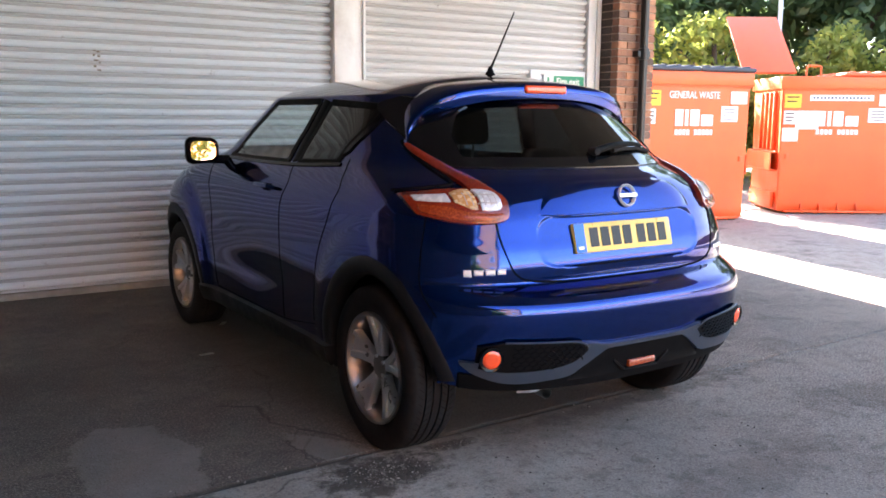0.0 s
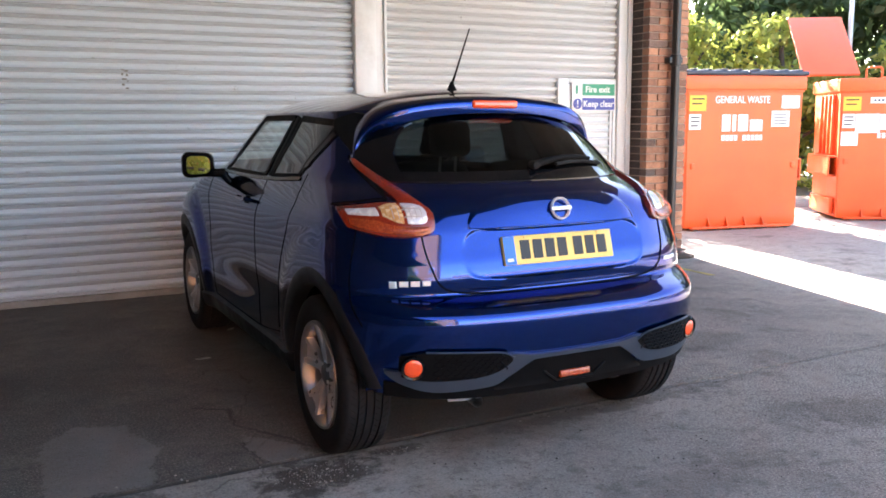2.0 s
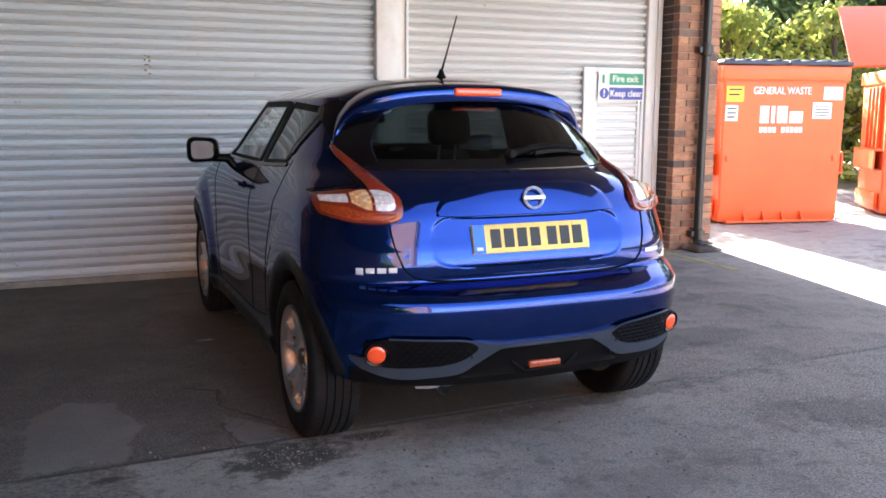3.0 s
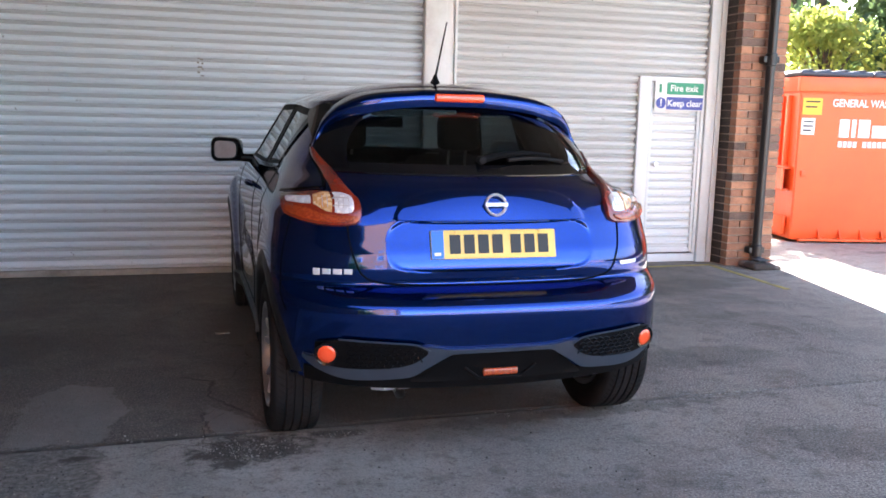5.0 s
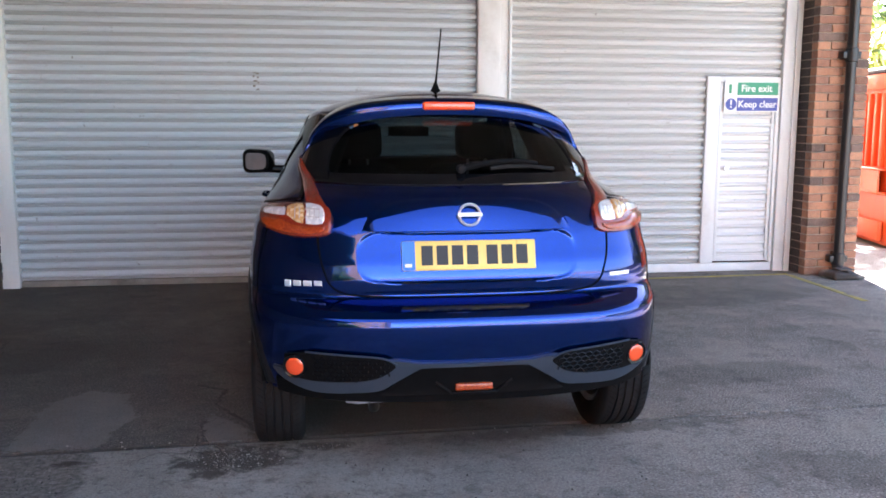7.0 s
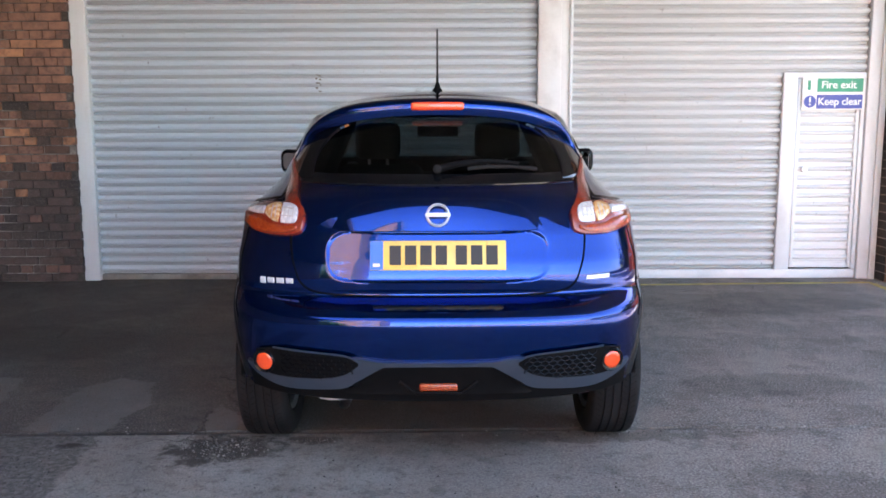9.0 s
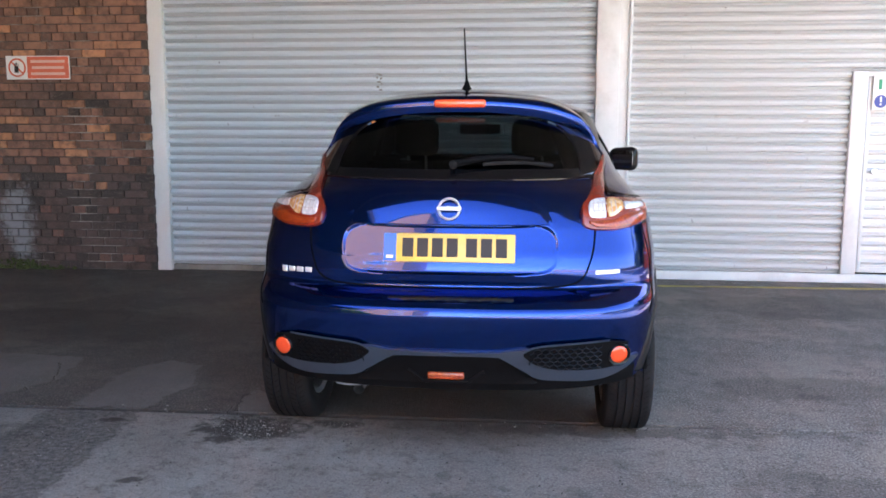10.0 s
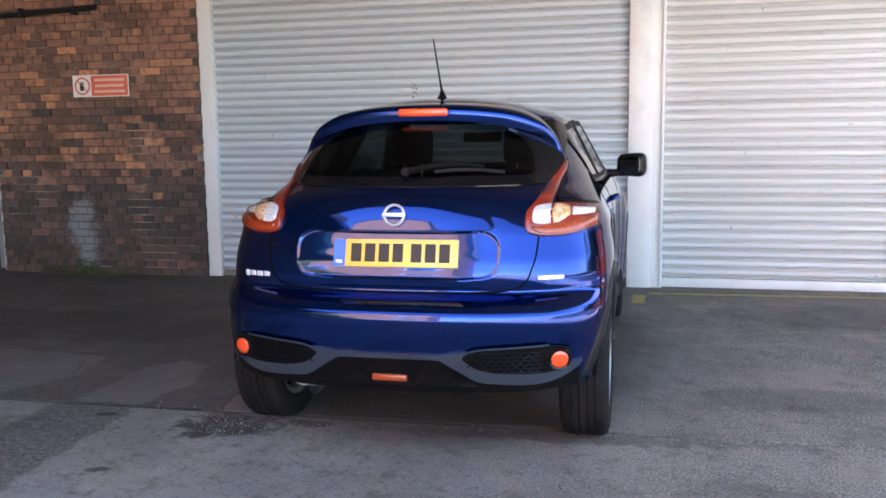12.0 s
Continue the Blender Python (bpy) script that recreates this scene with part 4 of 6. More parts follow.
def build_body(car):
    zs = sorted(set([round(v, 4) for v in np.concatenate((np.arange(0.24, 0.64, 0.014), np.arange(0.64, 0.77, 0.005), np.arange(0.77, 1.125, 0.005), [0.9765, 0.9775], np.arange(1.13, 1.43, 0.0125), [1.43]))]))
    NR, NS, NF = 190, 110, 34
    bm = bmesh.new()
    rows = []
    for z in zs:
        pts = []
        for a, b in outline(z, (NR, NS, NF)):
            pts += list(zip(a, b))[:-1]
        pts.append((0.0, float(front_y(z))))
        half = [(x, y, z) for x, y in pts]
        full = half + [(-x, y, z) for x, y, z in half[-2:0:-1]]
        rows.append([bm.verts.new(p) for p in full])
    cnt = len(rows[0])
    # roof: the last ring shrinks on to a ridge
    last = [v.co.copy() for v in rows[-1]]
    for q in (0.985, 0.96, 0.92, 0.86, 0.78, 0.68, 0.56, 0.42, 0.28, 0.14):
        ring = []
        for p in last:
            c = Vector((0, min(max(p.y, 0.40), 1.35), ROOF_Z))
            s = c + (p - c) * q
            ring.append(bm.verts.new((s.x, s.y, ROOF_Z + roof_height(q, s.y))))
        rows.append(ring)
    glass_poly = list(REAR_GLASS_LOW) + list(REAR_GLASS_TOP)[::-1]
    for a, b in zip(rows, rows[1:]):
        for i in range(cnt):
            j = (i + 1) % cnt
            c = (a[i].co + a[j].co + b[i].co + b[j].co) / 4
            ax = abs(c.x)
            if any(math.hypot(c.y - w, c.z - 0.335) < 0.392 for w in (0.0, AXLE)) and ax > 0.5:
                continue
            if c.z < 0.362 and (c.y < -0.2 or c.y > 3.0):
                continue
            if c.z < ROOF_Z - 0.01:
                if c.y < 0.5 and in_poly(c.x * 1.05, c.z, glass_poly) and 1.165 < c.z < 1.418:
                    continue
                if ax > 0.45 and 1.13 < c.z < 1.39 and (in_poly(c.y, c.z, list(SIDE_FRONT)) or in_poly(c.y, c.z, list(SIDE_REAR))):
                    continue
                if c.y > 1.5 and 1.155 < c.z < 1.415 and ax < float(half_w(c.z)) - 0.09:
                    continue
            bm.faces.new((a[i], a[j], b[j], b[i]))
    bm.faces.new(rows[-1])
    # snap the arch edges to a clean circle
    for e in bm.edges:
        if e.is_boundary:
            for v in e.verts:
                for w in (0.0, AXLE):
                    d = Vector((0, v.co.y - w, v.co.z - 0.335))
                    if 0.36 < d.length < 0.43 and v.co.z > 0.26:
                        d.normalize()
                        v.co.y, v.co.z = w + d.y * 0.395, 0.335 + d.z * 0.395
    part("body", bm, M["paint"], car, "glossy deep blue metallic bodywork", 65)


def mirror_patch(car, name, mat, a, b, label="", both=True, parent_of=None, **kw):
    """The same rear panel on the right and the left; a and b hold (x, z)."""
    out = []
    for s in ((1, -1) if both else (1,)):
        A = [(s * abs(at_x(x, z)), z) for x, z in a]
        B = [(s * abs(at_x(x, z)), z) for x, z in b]
        par = parent_of[s] if parent_of else car
        out.append(part(name, patch(A, B, **kw), mat, par, label))
    return out


def nose_point(x, z, off=0.0):
    xs, ys = runs(z)[2]
    y = float(np.interp(abs(x), xs[::-1], ys[::-1]))
    return Vector((x, y + off, z + off * 0.5))


def windscreen(car):
    bm = bmesh.new()
    rows = []
    for i in range(13):
        z = 1.145 + (1.425 - 1.145) * i / 12
        h = float(half_w(z)) - 0.05
        rows.append([bm.verts.new(nose_point(h * (j / 12 - 1), z, 0.004)) for j in range(25)])
    for a, b in zip(rows, rows[1:]):
        for j in range(24):
            bm.faces.new((a[j], a[j + 1], b[j + 1], b[j]))
    part("windscreen", bm, M["glass_side"], car, "clear curved windscreen")


def rear_window(car):
    low = [(at_x(x, z), z) for x, z in REAR_GLASS_LOW]
    top = [(at_x(x, z), z) for x, z in REAR_GLASS_TOP]
    win = part("rear_window", patch(low, top, 40, 14, 0.004, 0.001), M["glass_dark"], car, "dark tinted rear window")
    for s in (1, -1):
        a = [(s * abs(at_x(x, z)), z) for x, z in ((0.605, 1.145), (0.625, 1.205), (0.620, 1.26), (0.617, 1.325), (0.598, 1.385), (0.53, 1.424))]
        b = [(s * abs(at_x(x, z)), z) for x, z in ((0.515, 1.145), (0.515, 1.205), (0.500, 1.26), (0.470, 1.305), (0.43, 1.345), (0.37, 1.375))]
        part("window_border", patch(a, b, 30, 8, 0.010, 0.002), M["frit"], win)
    part("window_border", patch([(at_x(x, 1.138), 1.138) for x in np.linspace(-0.60, 0.60, 7)], [(at_x(x, 1.178), 1.178) for x in np.linspace(-0.57, 0.57, 7)], 40, 2, 0.0055, 0.0), M["frit"], win)
    part("window_border", patch([(at_x(x, z), z) for x, z in ((-0.52, 1.352), (-0.35, 1.394), (0, 1.412), (0.35, 1.394), (0.52, 1.352))], [(at_x(x, 1.428), 1.428) for x in (-0.48, -0.3, 0, 0.3, 0.48)], 40, 3, 0.0055, 0.0), M["frit"], win)
    # wiper
    base = skin(at_x(0.0, 1.185), 1.185, 0.02)
    tip = skin(at_x(0.40, 1.188), 1.188, 0.018)
    mid = skin(at_x(0.2, 1.206), 1.206, 0.030)
    wip = part("rear_wiper", tube([base + (tip - base) * t + (mid - (base + tip) / 2) * 4 * t * (1 - t) for t in np.linspace(0, 0.8, 9)], [0.016, 0.014, 0.013, 0.012, 0.011, 0.010, 0.010, 0.009, 0.009], 10), M["black_plastic"], car, "black rear wiper parked low")
    part("wiper_blade", tube([skin(at_x(x, z), z, 0.012) for x, z in ((0.12, 1.192), (0.2, 1.199), (0.3, 1.198), (0.40, 1.186))], 0.008, 8), M["rubber"], wip)
    part("wiper_cap", moved(lathe([(-0.02, 0.008), (-0.018, 0.015), (0.0, 0.018), (0.02, 0.018)], 24, "y"), Matrix.Translation(base)), M["rubber"], wip)


def spoiler(car):
    """Roof-end blade that runs down both sides of the rear window."""
    half = [Vector((0.0, -0.036, 1.473)), Vector((0.2, -0.030, 1.467)), Vector((0.39, -0.008, 1.444)), Vector((0.510, 0.032, 1.398)), Vector((0.574, 0.076, 1.342)), Vector((0.608, 0.094, 1.278)), skin(at_x(0.634, 1.205), 1.205, 0.012)]
    path = spline([(-p.x, p.y, p.z) for p in half[:0:-1]] + [tuple(p) for p in half], 96)
    bm, inner = bmesh.new(), bmesh.new()
    rows, lining = [], []
    for i, p in enumerate(path):
        u = abs(i / 48 - 1)                      # 0 in the middle, 1 at the tips
        c = 1 - step(0.30, 1.0, u)
        fwd = Vector((-math.copysign(0.012, p[0]) * float(u), 0.045 + 0.215 * float(c), 0.030 * float(c) + 0.004))
        k = float(step(0.35, 0.8, u))
        down = Vector((-p[0] * 0.05, 0.006, -0.030 - 0.026 * float(c))).lerp(Vector((-math.copysign(0.022, p[0]), 0.006, -0.012)), k)
        thin = 1 - 0.8 * float(step(0.78, 1.0, u))
        fwd, down = fwd * thin, down * thin
        P = Vector(p)
        out = Vector((math.copysign(0.010, p[0]) * float(u), -0.004, 0.010 * float(c))) * thin
        rows.append([bm.verts.new(q) for q in (P + down + Vector((0, 0.05, 0)), P + down, P + down * 0.5 + Vector((0, -0.004, 0)), P, P + out * 0.6 + fwd * 0.06, P + out + fwd * 0.3, P + out * 0.8 + fwd * 0.65, P + fwd)])
        zs = min(P.z, 1.43)
        root = skin(at_x(P.x, zs), zs, 0.003) if u > 0.5 else P + fwd + Vector((0, 0.03, -0.03))
        rows[-1].append(bm.verts.new((P + fwd).lerp(root, 0.97)))
        zi = min(P.z - 0.012, 1.424)
        lining.append([inner.verts.new(q) for q in (P + down * 0.9, (P + down).lerp(skin(at_x(P.x * 0.95, zi), zi, 0.006), 0.5), skin(at_x(P.x * 0.93, zi), zi, 0.006))])
    for a, b in zip(rows, rows[1:]):
        for j in range(8):
            bm.faces.new((a[j], b[j], b[j + 1], a[j + 1]))
    for a, b in zip(lining, lining[1:]):
        for j in range(2):
            inner.faces.new((a[j], b[j], b[j + 1], a[j + 1]))
    part("spoiler_lining", inner, M["frit"], car, "black inner lip of the spoiler", 60)
    part("roof_spoiler", bm, M["paint"], car, "blue roof spoiler over the rear window", 60)
    lamp = box(-0.115, -0.052, 1.438, 0.115, -0.018, 1.474, 0.012, 3)
    for v in lamp.verts:
        v.co.y += v.co.x ** 2 * 0.35
        v.co.z -= v.co.x ** 2 * 0.15
    part("brake_light", lamp, M["reflector"], car, "wide red high-level brake light", 60)
    base = Vector((0.0, 0.37, 1.516))
    part("aerial_base", moved(lathe([(0.0, 0.030), (0.006, 0.031), (0.018, 0.024), (0.035, 0.014), (0.055, 0.008)], 20, "z"), Matrix.Translation(base)), M["black_plastic"], car, "black rubber aerial base")
    part("aerial", tube([base + Vector((0, -0.0, 0.04)), base + Vector((0, -0.045, 0.10)), base + Vector((0, -0.175, 0.285))], [0.0065, 0.0045, 0.003], 8), M["black_plastic"], car, "thin black whip aerial")


def tail_lamps(car):
    lamps = {}
    for s in (1, -1):
        top = ((0.516, 1.035), (0.530, 1.056), (0.575, 1.066), (0.66, 1.066), (0.72, 1.056), (0.786, 1.040))
        low = ((0.516, 0.990), (0.530, 0.962), (0.575, 0.948), (0.66, 0.946), (0.72, 0.954), (0.790, 0.976))
        A, B = ([(s * abs(at_x(x, z)), z) for x, z in line] for line in (top, low))
        lamps[s] = part("tail_lamp", patch(A, B, 36, 10, 0.012, -0.004, 0.008, 0.08), M["red_lens"], car, "boomerang tail lamp with red arm and clear lens")
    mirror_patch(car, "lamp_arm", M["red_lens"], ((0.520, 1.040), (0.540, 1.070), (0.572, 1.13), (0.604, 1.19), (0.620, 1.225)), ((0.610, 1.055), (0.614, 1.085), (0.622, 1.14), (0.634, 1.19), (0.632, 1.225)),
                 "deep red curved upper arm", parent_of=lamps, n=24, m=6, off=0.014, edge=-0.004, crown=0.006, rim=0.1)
    mirror_patch(car, "lower_lens", M["amber_lens"], ((0.535, 0.982), (0.58, 0.980), (0.65, 0.984), (0.70, 1.000), (0.778, 1.006)), ((0.540, 0.972), (0.58, 0.957), (0.65, 0.955), (0.72, 0.962), (0.780, 0.984)),
                 "orange-red lower lens", parent_of=lamps, n=24, m=6, off=0.021, edge=0.008, crown=0.004, rim=0.1)
    mirror_patch(car, "clear_lens", M["clear_lens"], ((0.538, 1.032), (0.550, 1.050), (0.580, 1.058), (0.612, 1.057)), ((0.538, 1.006), (0.550, 0.990), (0.580, 0.985), (0.612, 0.987)),
                 "clear faceted reversing lens", parent_of=lamps, n=20, m=8, off=0.022, edge=0.006, crown=0.006, rim=0.1)
    mirror_patch(car, "indicator_lens", M["indicator"], ((0.614, 1.057), (0.640, 1.056), (0.664, 1.048), (0.680, 1.040)), ((0.614, 0.987), (0.640, 0.990), (0.664, 1.004), (0.680, 1.014)),
                 "pale amber indicator lens", parent_of=lamps, n=14, m=8, off=0.022, edge=0.008, crown=0.006, rim=0.1)
    mirror_patch(car, "clear_strip", M["clear_lens"], ((0.682, 1.040), (0.72, 1.036), (0.772, 1.030)), ((0.682, 1.013), (0.72, 1.012), (0.772, 1.014)),
                 "narrow clear outer strip", parent_of=lamps, n=14, m=4, off=0.022, edge=0.008, crown=0.004, rim=0.1)
    for s in (1, -1):
        for x in (0.556, 0.574, 0.592, 0.628, 0.645):
            bm = patch([(s * abs(at_x(x, z)), z) for z in (0.998, 1.046)], [(s * abs(at_x(x + 0.0025, z)), z) for z in (0.998, 1.046)], 6, 2, 0.0295, 0.020)
            part("lens_rib", bm, M["lens_rib"], lamps[s])
        for z in (1.010, 1.034):
            bm = patch([(s * abs(at_x(x, z)), z) for x in (0.544, 0.612)], [(s * abs(at_x(x, z + 0.0025)), z + 0.0025) for x in (0.544, 0.612)], 8, 2, 0.0295, 0.020)
            part("lens_rib", bm, M["lens_rib"], lamps[s])
        line = [(s * abs(at_x(x, z)), z) for x, z in ((0.630, 1.235), (0.636, 1.19), (0.624, 1.13), (0.632, 1.084), (0.67, 1.074), (0.72, 1.064), (0.780, 1.050))]
        part("lamp_edge", strip(line, 0.014, 0.010, 40), M["gloss_black"], lamps[s])


def tailgate(car):
    for s in (1, -1):
        line = [(s * abs(at_x(x, z)), z) for x, z in ((0.572, 0.955), (0.568, 0.90), (0.552, 0.83), (0.524, 0.770), (0.46, 0.740), (0.3, 0.730), (0.0, 0.727))]
        part("panel_gap", strip(line, 0.007, 0.003), M["dark_void"], car)
    part("lip_shadow", strip([(at_x(x, 0.975), 0.975) for x in (-0.38, -0.2, 0, 0.2, 0.38)], 0.007, 0.001), M["dark_void"], car)
    # emblem: plain ring with a bar
    y = surf(0.0, 1.036).y - 0.004
    ring = lathe([(-0.012, 0.0365), (-0.016, 0.0405), (-0.012, 0.045), (-0.004, 0.046), (-0.004, 0.035)], 40, "y", closed=True)
    emb = part("emblem", moved(ring, pose(0, y, 1.036, -14)), M["badge"], car, "plain round chrome emblem with a bar", 60)
    part("emblem_bar", moved(box(-0.048, -0.018, -0.008, 0.048, -0.003, 0.008, 0.003), pose(0, y, 1.036, -14)), M["badge"], emb)
    # number plate
    yp = -0.540
    tilt = pose(0, -0.529, 0.880, -15) @ pose(0, 0.540, -0.879)
    plate = part("number_plate", moved(box(-0.26, yp - 0.012, 0.822, 0.26, yp + 0.02, 0.936, 0.003), tilt), M["plate_yellow"], car, "yellow number plate with dark bars")
    part("plate_band", moved(box(-0.259, yp - 0.0135, 0.8235, -0.209, yp - 0.0122, 0.9345), tilt), M["plate_blue"], plate, "blue band", 0)
    part("band_mark", moved(box(-0.248, yp - 0.0146, 0.836, -0.222, yp - 0.0136, 0.848), tilt), M["sticker_white"], plate, smooth=0)
    x = -0.185
    for i in range(7):
        w = 0.044
        part("character_bar", moved(box(x, yp - 0.0140, 0.842, x + w, yp - 0.0122, 0.917, 0.0), tilt), M["print_black"], plate, smooth=0)
        x += w + 0.0145 + (0.018 if i == 3 else 0)
    for x in (-0.16, 0.19):
        part("screw", moved(lathe([(-0.016, 0.004), (-0.0135, 0.006), (-0.011, 0.006)], 12, "y"), tilt @ pose(x, yp, 0.929)), M["plate_yellow"], plate)
    # badges as plain chrome bars
    for x, w, z0, z1 in ((0.560, 0.030, 0.770, 0.790), (0.598, 0.032, 0.768, 0.789), (0.638, 0.030, 0.767, 0.788), (0.676, 0.024, 0.762, 0.788)):
        A, B = ([(-abs(at_x(x + dx, z)), z) for z in (z0, z1)] for dx in (0, w))
        part("badge_bar", patch(A, B, 6, 3, 0.004, 0.0005, 0, 0.15), M["badge"], car)
    A, B = ([(abs(at_x(x, z)), z) for x in (0.575, 0.62, 0.672)] for z in (0.781, 0.797))
    part("badge_bar", patch(A, B, 12, 3, 0.004, 0.0005, 0, 0.15), M["badge"], car)


def bumper(car):
    # satin lower trim: a wing on each side that meets under the plate
    up = ((0.0, 0.502), (0.10, 0.502), (0.19, 0.504), (0.225, 0.507), (0.29, 0.518), (0.345, 0.514), (0.42, 0.506), (0.60, 0.480), (0.70, 0.468), (0.745, 0.470))
    dn = ((0.0, 0.486), (0.10, 0.486), (0.185, 0.485), (0.215, 0.478), (0.30, 0.425), (0.345, 0.396), (0.41, 0.385), (0.58, 0.381), (0.69, 0.418), (0.745, 0.466))
    A, B = ([(-at_x(x, z), z) for x, z in line[:0:-1]] + [(at_x(x, z), z) for x, z in line] for line in (up, dn))
    part("lower_trim", patch(A, B, 120, 16, 0.016, -0.002, 0.0, 0.05), M["trim_grey"], car, "satin blue-grey lower bumper trim")
    # underbody and centre valance
    low = [(at_x(x, z), z) for x, z in ((-0.36, 0.372), (-0.18, 0.368), (0, 0.366), (0.18, 0.368), (0.36, 0.372))]
    top = [(at_x(x, z), z) for x, z in ((-0.33, 0.398), (-0.20, 0.482), (0, 0.486), (0.20, 0.482), (0.33, 0.398))]
    part("diffuser", patch(low, top, 36, 8, 0.014, 0.004, -0.006), M["black_plastic"], car, "black plastic rear valance")
    low = [(at_x(x, z), z) for x, z in ((-0.75, 0.362), (-0.5, 0.345), (0, 0.335), (0.5, 0.345), (0.75, 0.362))]
    top = [(at_x(x, z), z) for x, z in ((-0.755, 0.425), (-0.5, 0.395), (0, 0.395), (0.5, 0.395), (0.755, 0.425))]
    part("valance_skirt", patch(low, top, 40, 6, 0.006, -0.012), M["black_plastic"], car, "black plastic bumper skirt")
    for s in (1, -1):
        top = [(s * abs(at_x(x, z)), z) for x, z in ((0.290, 0.503), (0.345, 0.528), (0.46, 0.538), (0.60, 0.545), (0.70, 0.527))]
        low = [(s * abs(at_x(x, z)), z) for x, z in ((0.290, 0.497), (0.350, 0.452), (0.44, 0.432), (0.60, 0.428), (0.70, 0.448))]
        ins = part("bumper_insert", patch(top, low, 24, 6, 0.019, 0.010, -0.002), M["black_plastic"], car, "black honeycomb bumper insert")
        bm = bmesh.new()
        rx, rz, row, z = 0.030, 0.016, 0, 0.436
        while z < 0.54:
            x = 0.32 + (rx / 2 if row % 2 else 0)
            while x < 0.60:
                for p, q in (((x, z), (x + rx / 2, z + 0.0075)), ((x + rx / 2, z + 0.0075), (x + rx, z)), ((x, z), (x, z - 0.0085))):
                    if all(0.30 < t[0] < 0.60 and (0.452 - (t[0] - 0.35) * 0.2 if t[0] < 0.44 else 0.434) < t[1] < 0.524 + (t[0] - 0.35) * 0.06 for t in (p, q)):
                        tube([skin(s * abs(at_x(t[0], t[1])), t[1], 0.021) for t in (p, q)], 0.0024, 5, bm=bm)
                x += rx
            z += rz
            row += 1
        part("honeycomb", bm, M["gloss_black"], ins)
        edge = [(s * abs(at_x(x, z)), z) for x, z in ((0.290, 0.502), (0.345, 0.5285), (0.46, 0.5385), (0.62, 0.5455))]
        part("insert_edge", strip(edge, 0.007, 0.0205, 40), M["trim_grey"], ins)
        c = skin(s * abs(at_x(0.657, 0.485)), 0.485, 0.014)
        nrm = (skin(s * abs(at_x(0.657, 0.485)), 0.485, 0.05) - skin(s * abs(at_x(0.657, 0.485)), 0.485, 0.01)).normalized()
        face = nrm.lerp(Vector((0, -1, 0)), 0.45).normalized().to_track_quat("Y", "Z").to_matrix().to_4x4()
        part("reflector_bezel", moved(lathe([(-0.01, 0.046), (0.012, 0.047), (0.016, 0.044), (0.012, 0.037)], 32, "y"), Matrix.Translation(c) @ face), M["gloss_black"], ins)
        part("reflector", moved(lathe([(0.0, 0.0365), (0.008, 0.0365), (0.012, 0.034), (0.014, 0.02)], 32, "y"), Matrix.Translation(c) @ face), M["reflector"], ins, "round red-orange reflector", 60)
    # rear fog lamp
    yf = surf(0.0, 0.40).y
    part("fog_lamp", box(-0.072, yf - 0.022, 0.384, 0.072, yf + 0.02, 0.413, 0.006), M["amber_lens"], car, "narrow red rear fog lamp", 60)
    part("fog_bezel", join(box(-0.09, yf - 0.018, 0.368, 0.09, yf + 0.02, 0.381, 0.004), join(moved(box(0, -0.018, -0.006, 0.075, 0.02, 0.006, 0.003), pose(0.088, yf, 0.375, 0, -38)), moved(box(-0.075, -0.018, -0.006, 0.0, 0.02, 0.006, 0.003), pose(-0.088, yf, 0.375, 0, 38)))), M["black_plastic"], car)
    # joint between bumper and wing
    for s in (1, -1):
        part("panel_gap", strip([(s * abs(at_x(x, z)), z) for x, z in ((0.765, 0.98), (0.80, 0.85), (0.812, 0.72), (0.80, 0.62))], 0.005, 0.002), M["dark_void"], car)
    # tail pipe
    part("tail_pipe", tube([(-0.30, 0.2, 0.31), (-0.34, -0.2, 0.305), (-0.365, -0.42, 0.302), (-0.37, -0.53, 0.294)], [0.019, 0.020, 0.021, 0.022], 18, cap=False), M["alloy_dark"], car, "thin steel tail pipe")
    part("exhaust_tube", tube([(-0.47, -0.47, 0.306), (-0.43, -0.50, 0.311), (-0.33, -0.50, 0.313), (-0.27, -0.48, 0.320)], [0.010, 0.012, 0.012, 0.010], 12), M["alloy"], car, "short bright exhaust hanger tube")
    part("silencer", moved(lathe([(-0.30, 0.03), (-0.28, 0.06), (0.18, 0.06), (0.2, 0.03)], 24, "x"), pose(-0.05, -0.22, 0.40)), M["dark_void"], car)


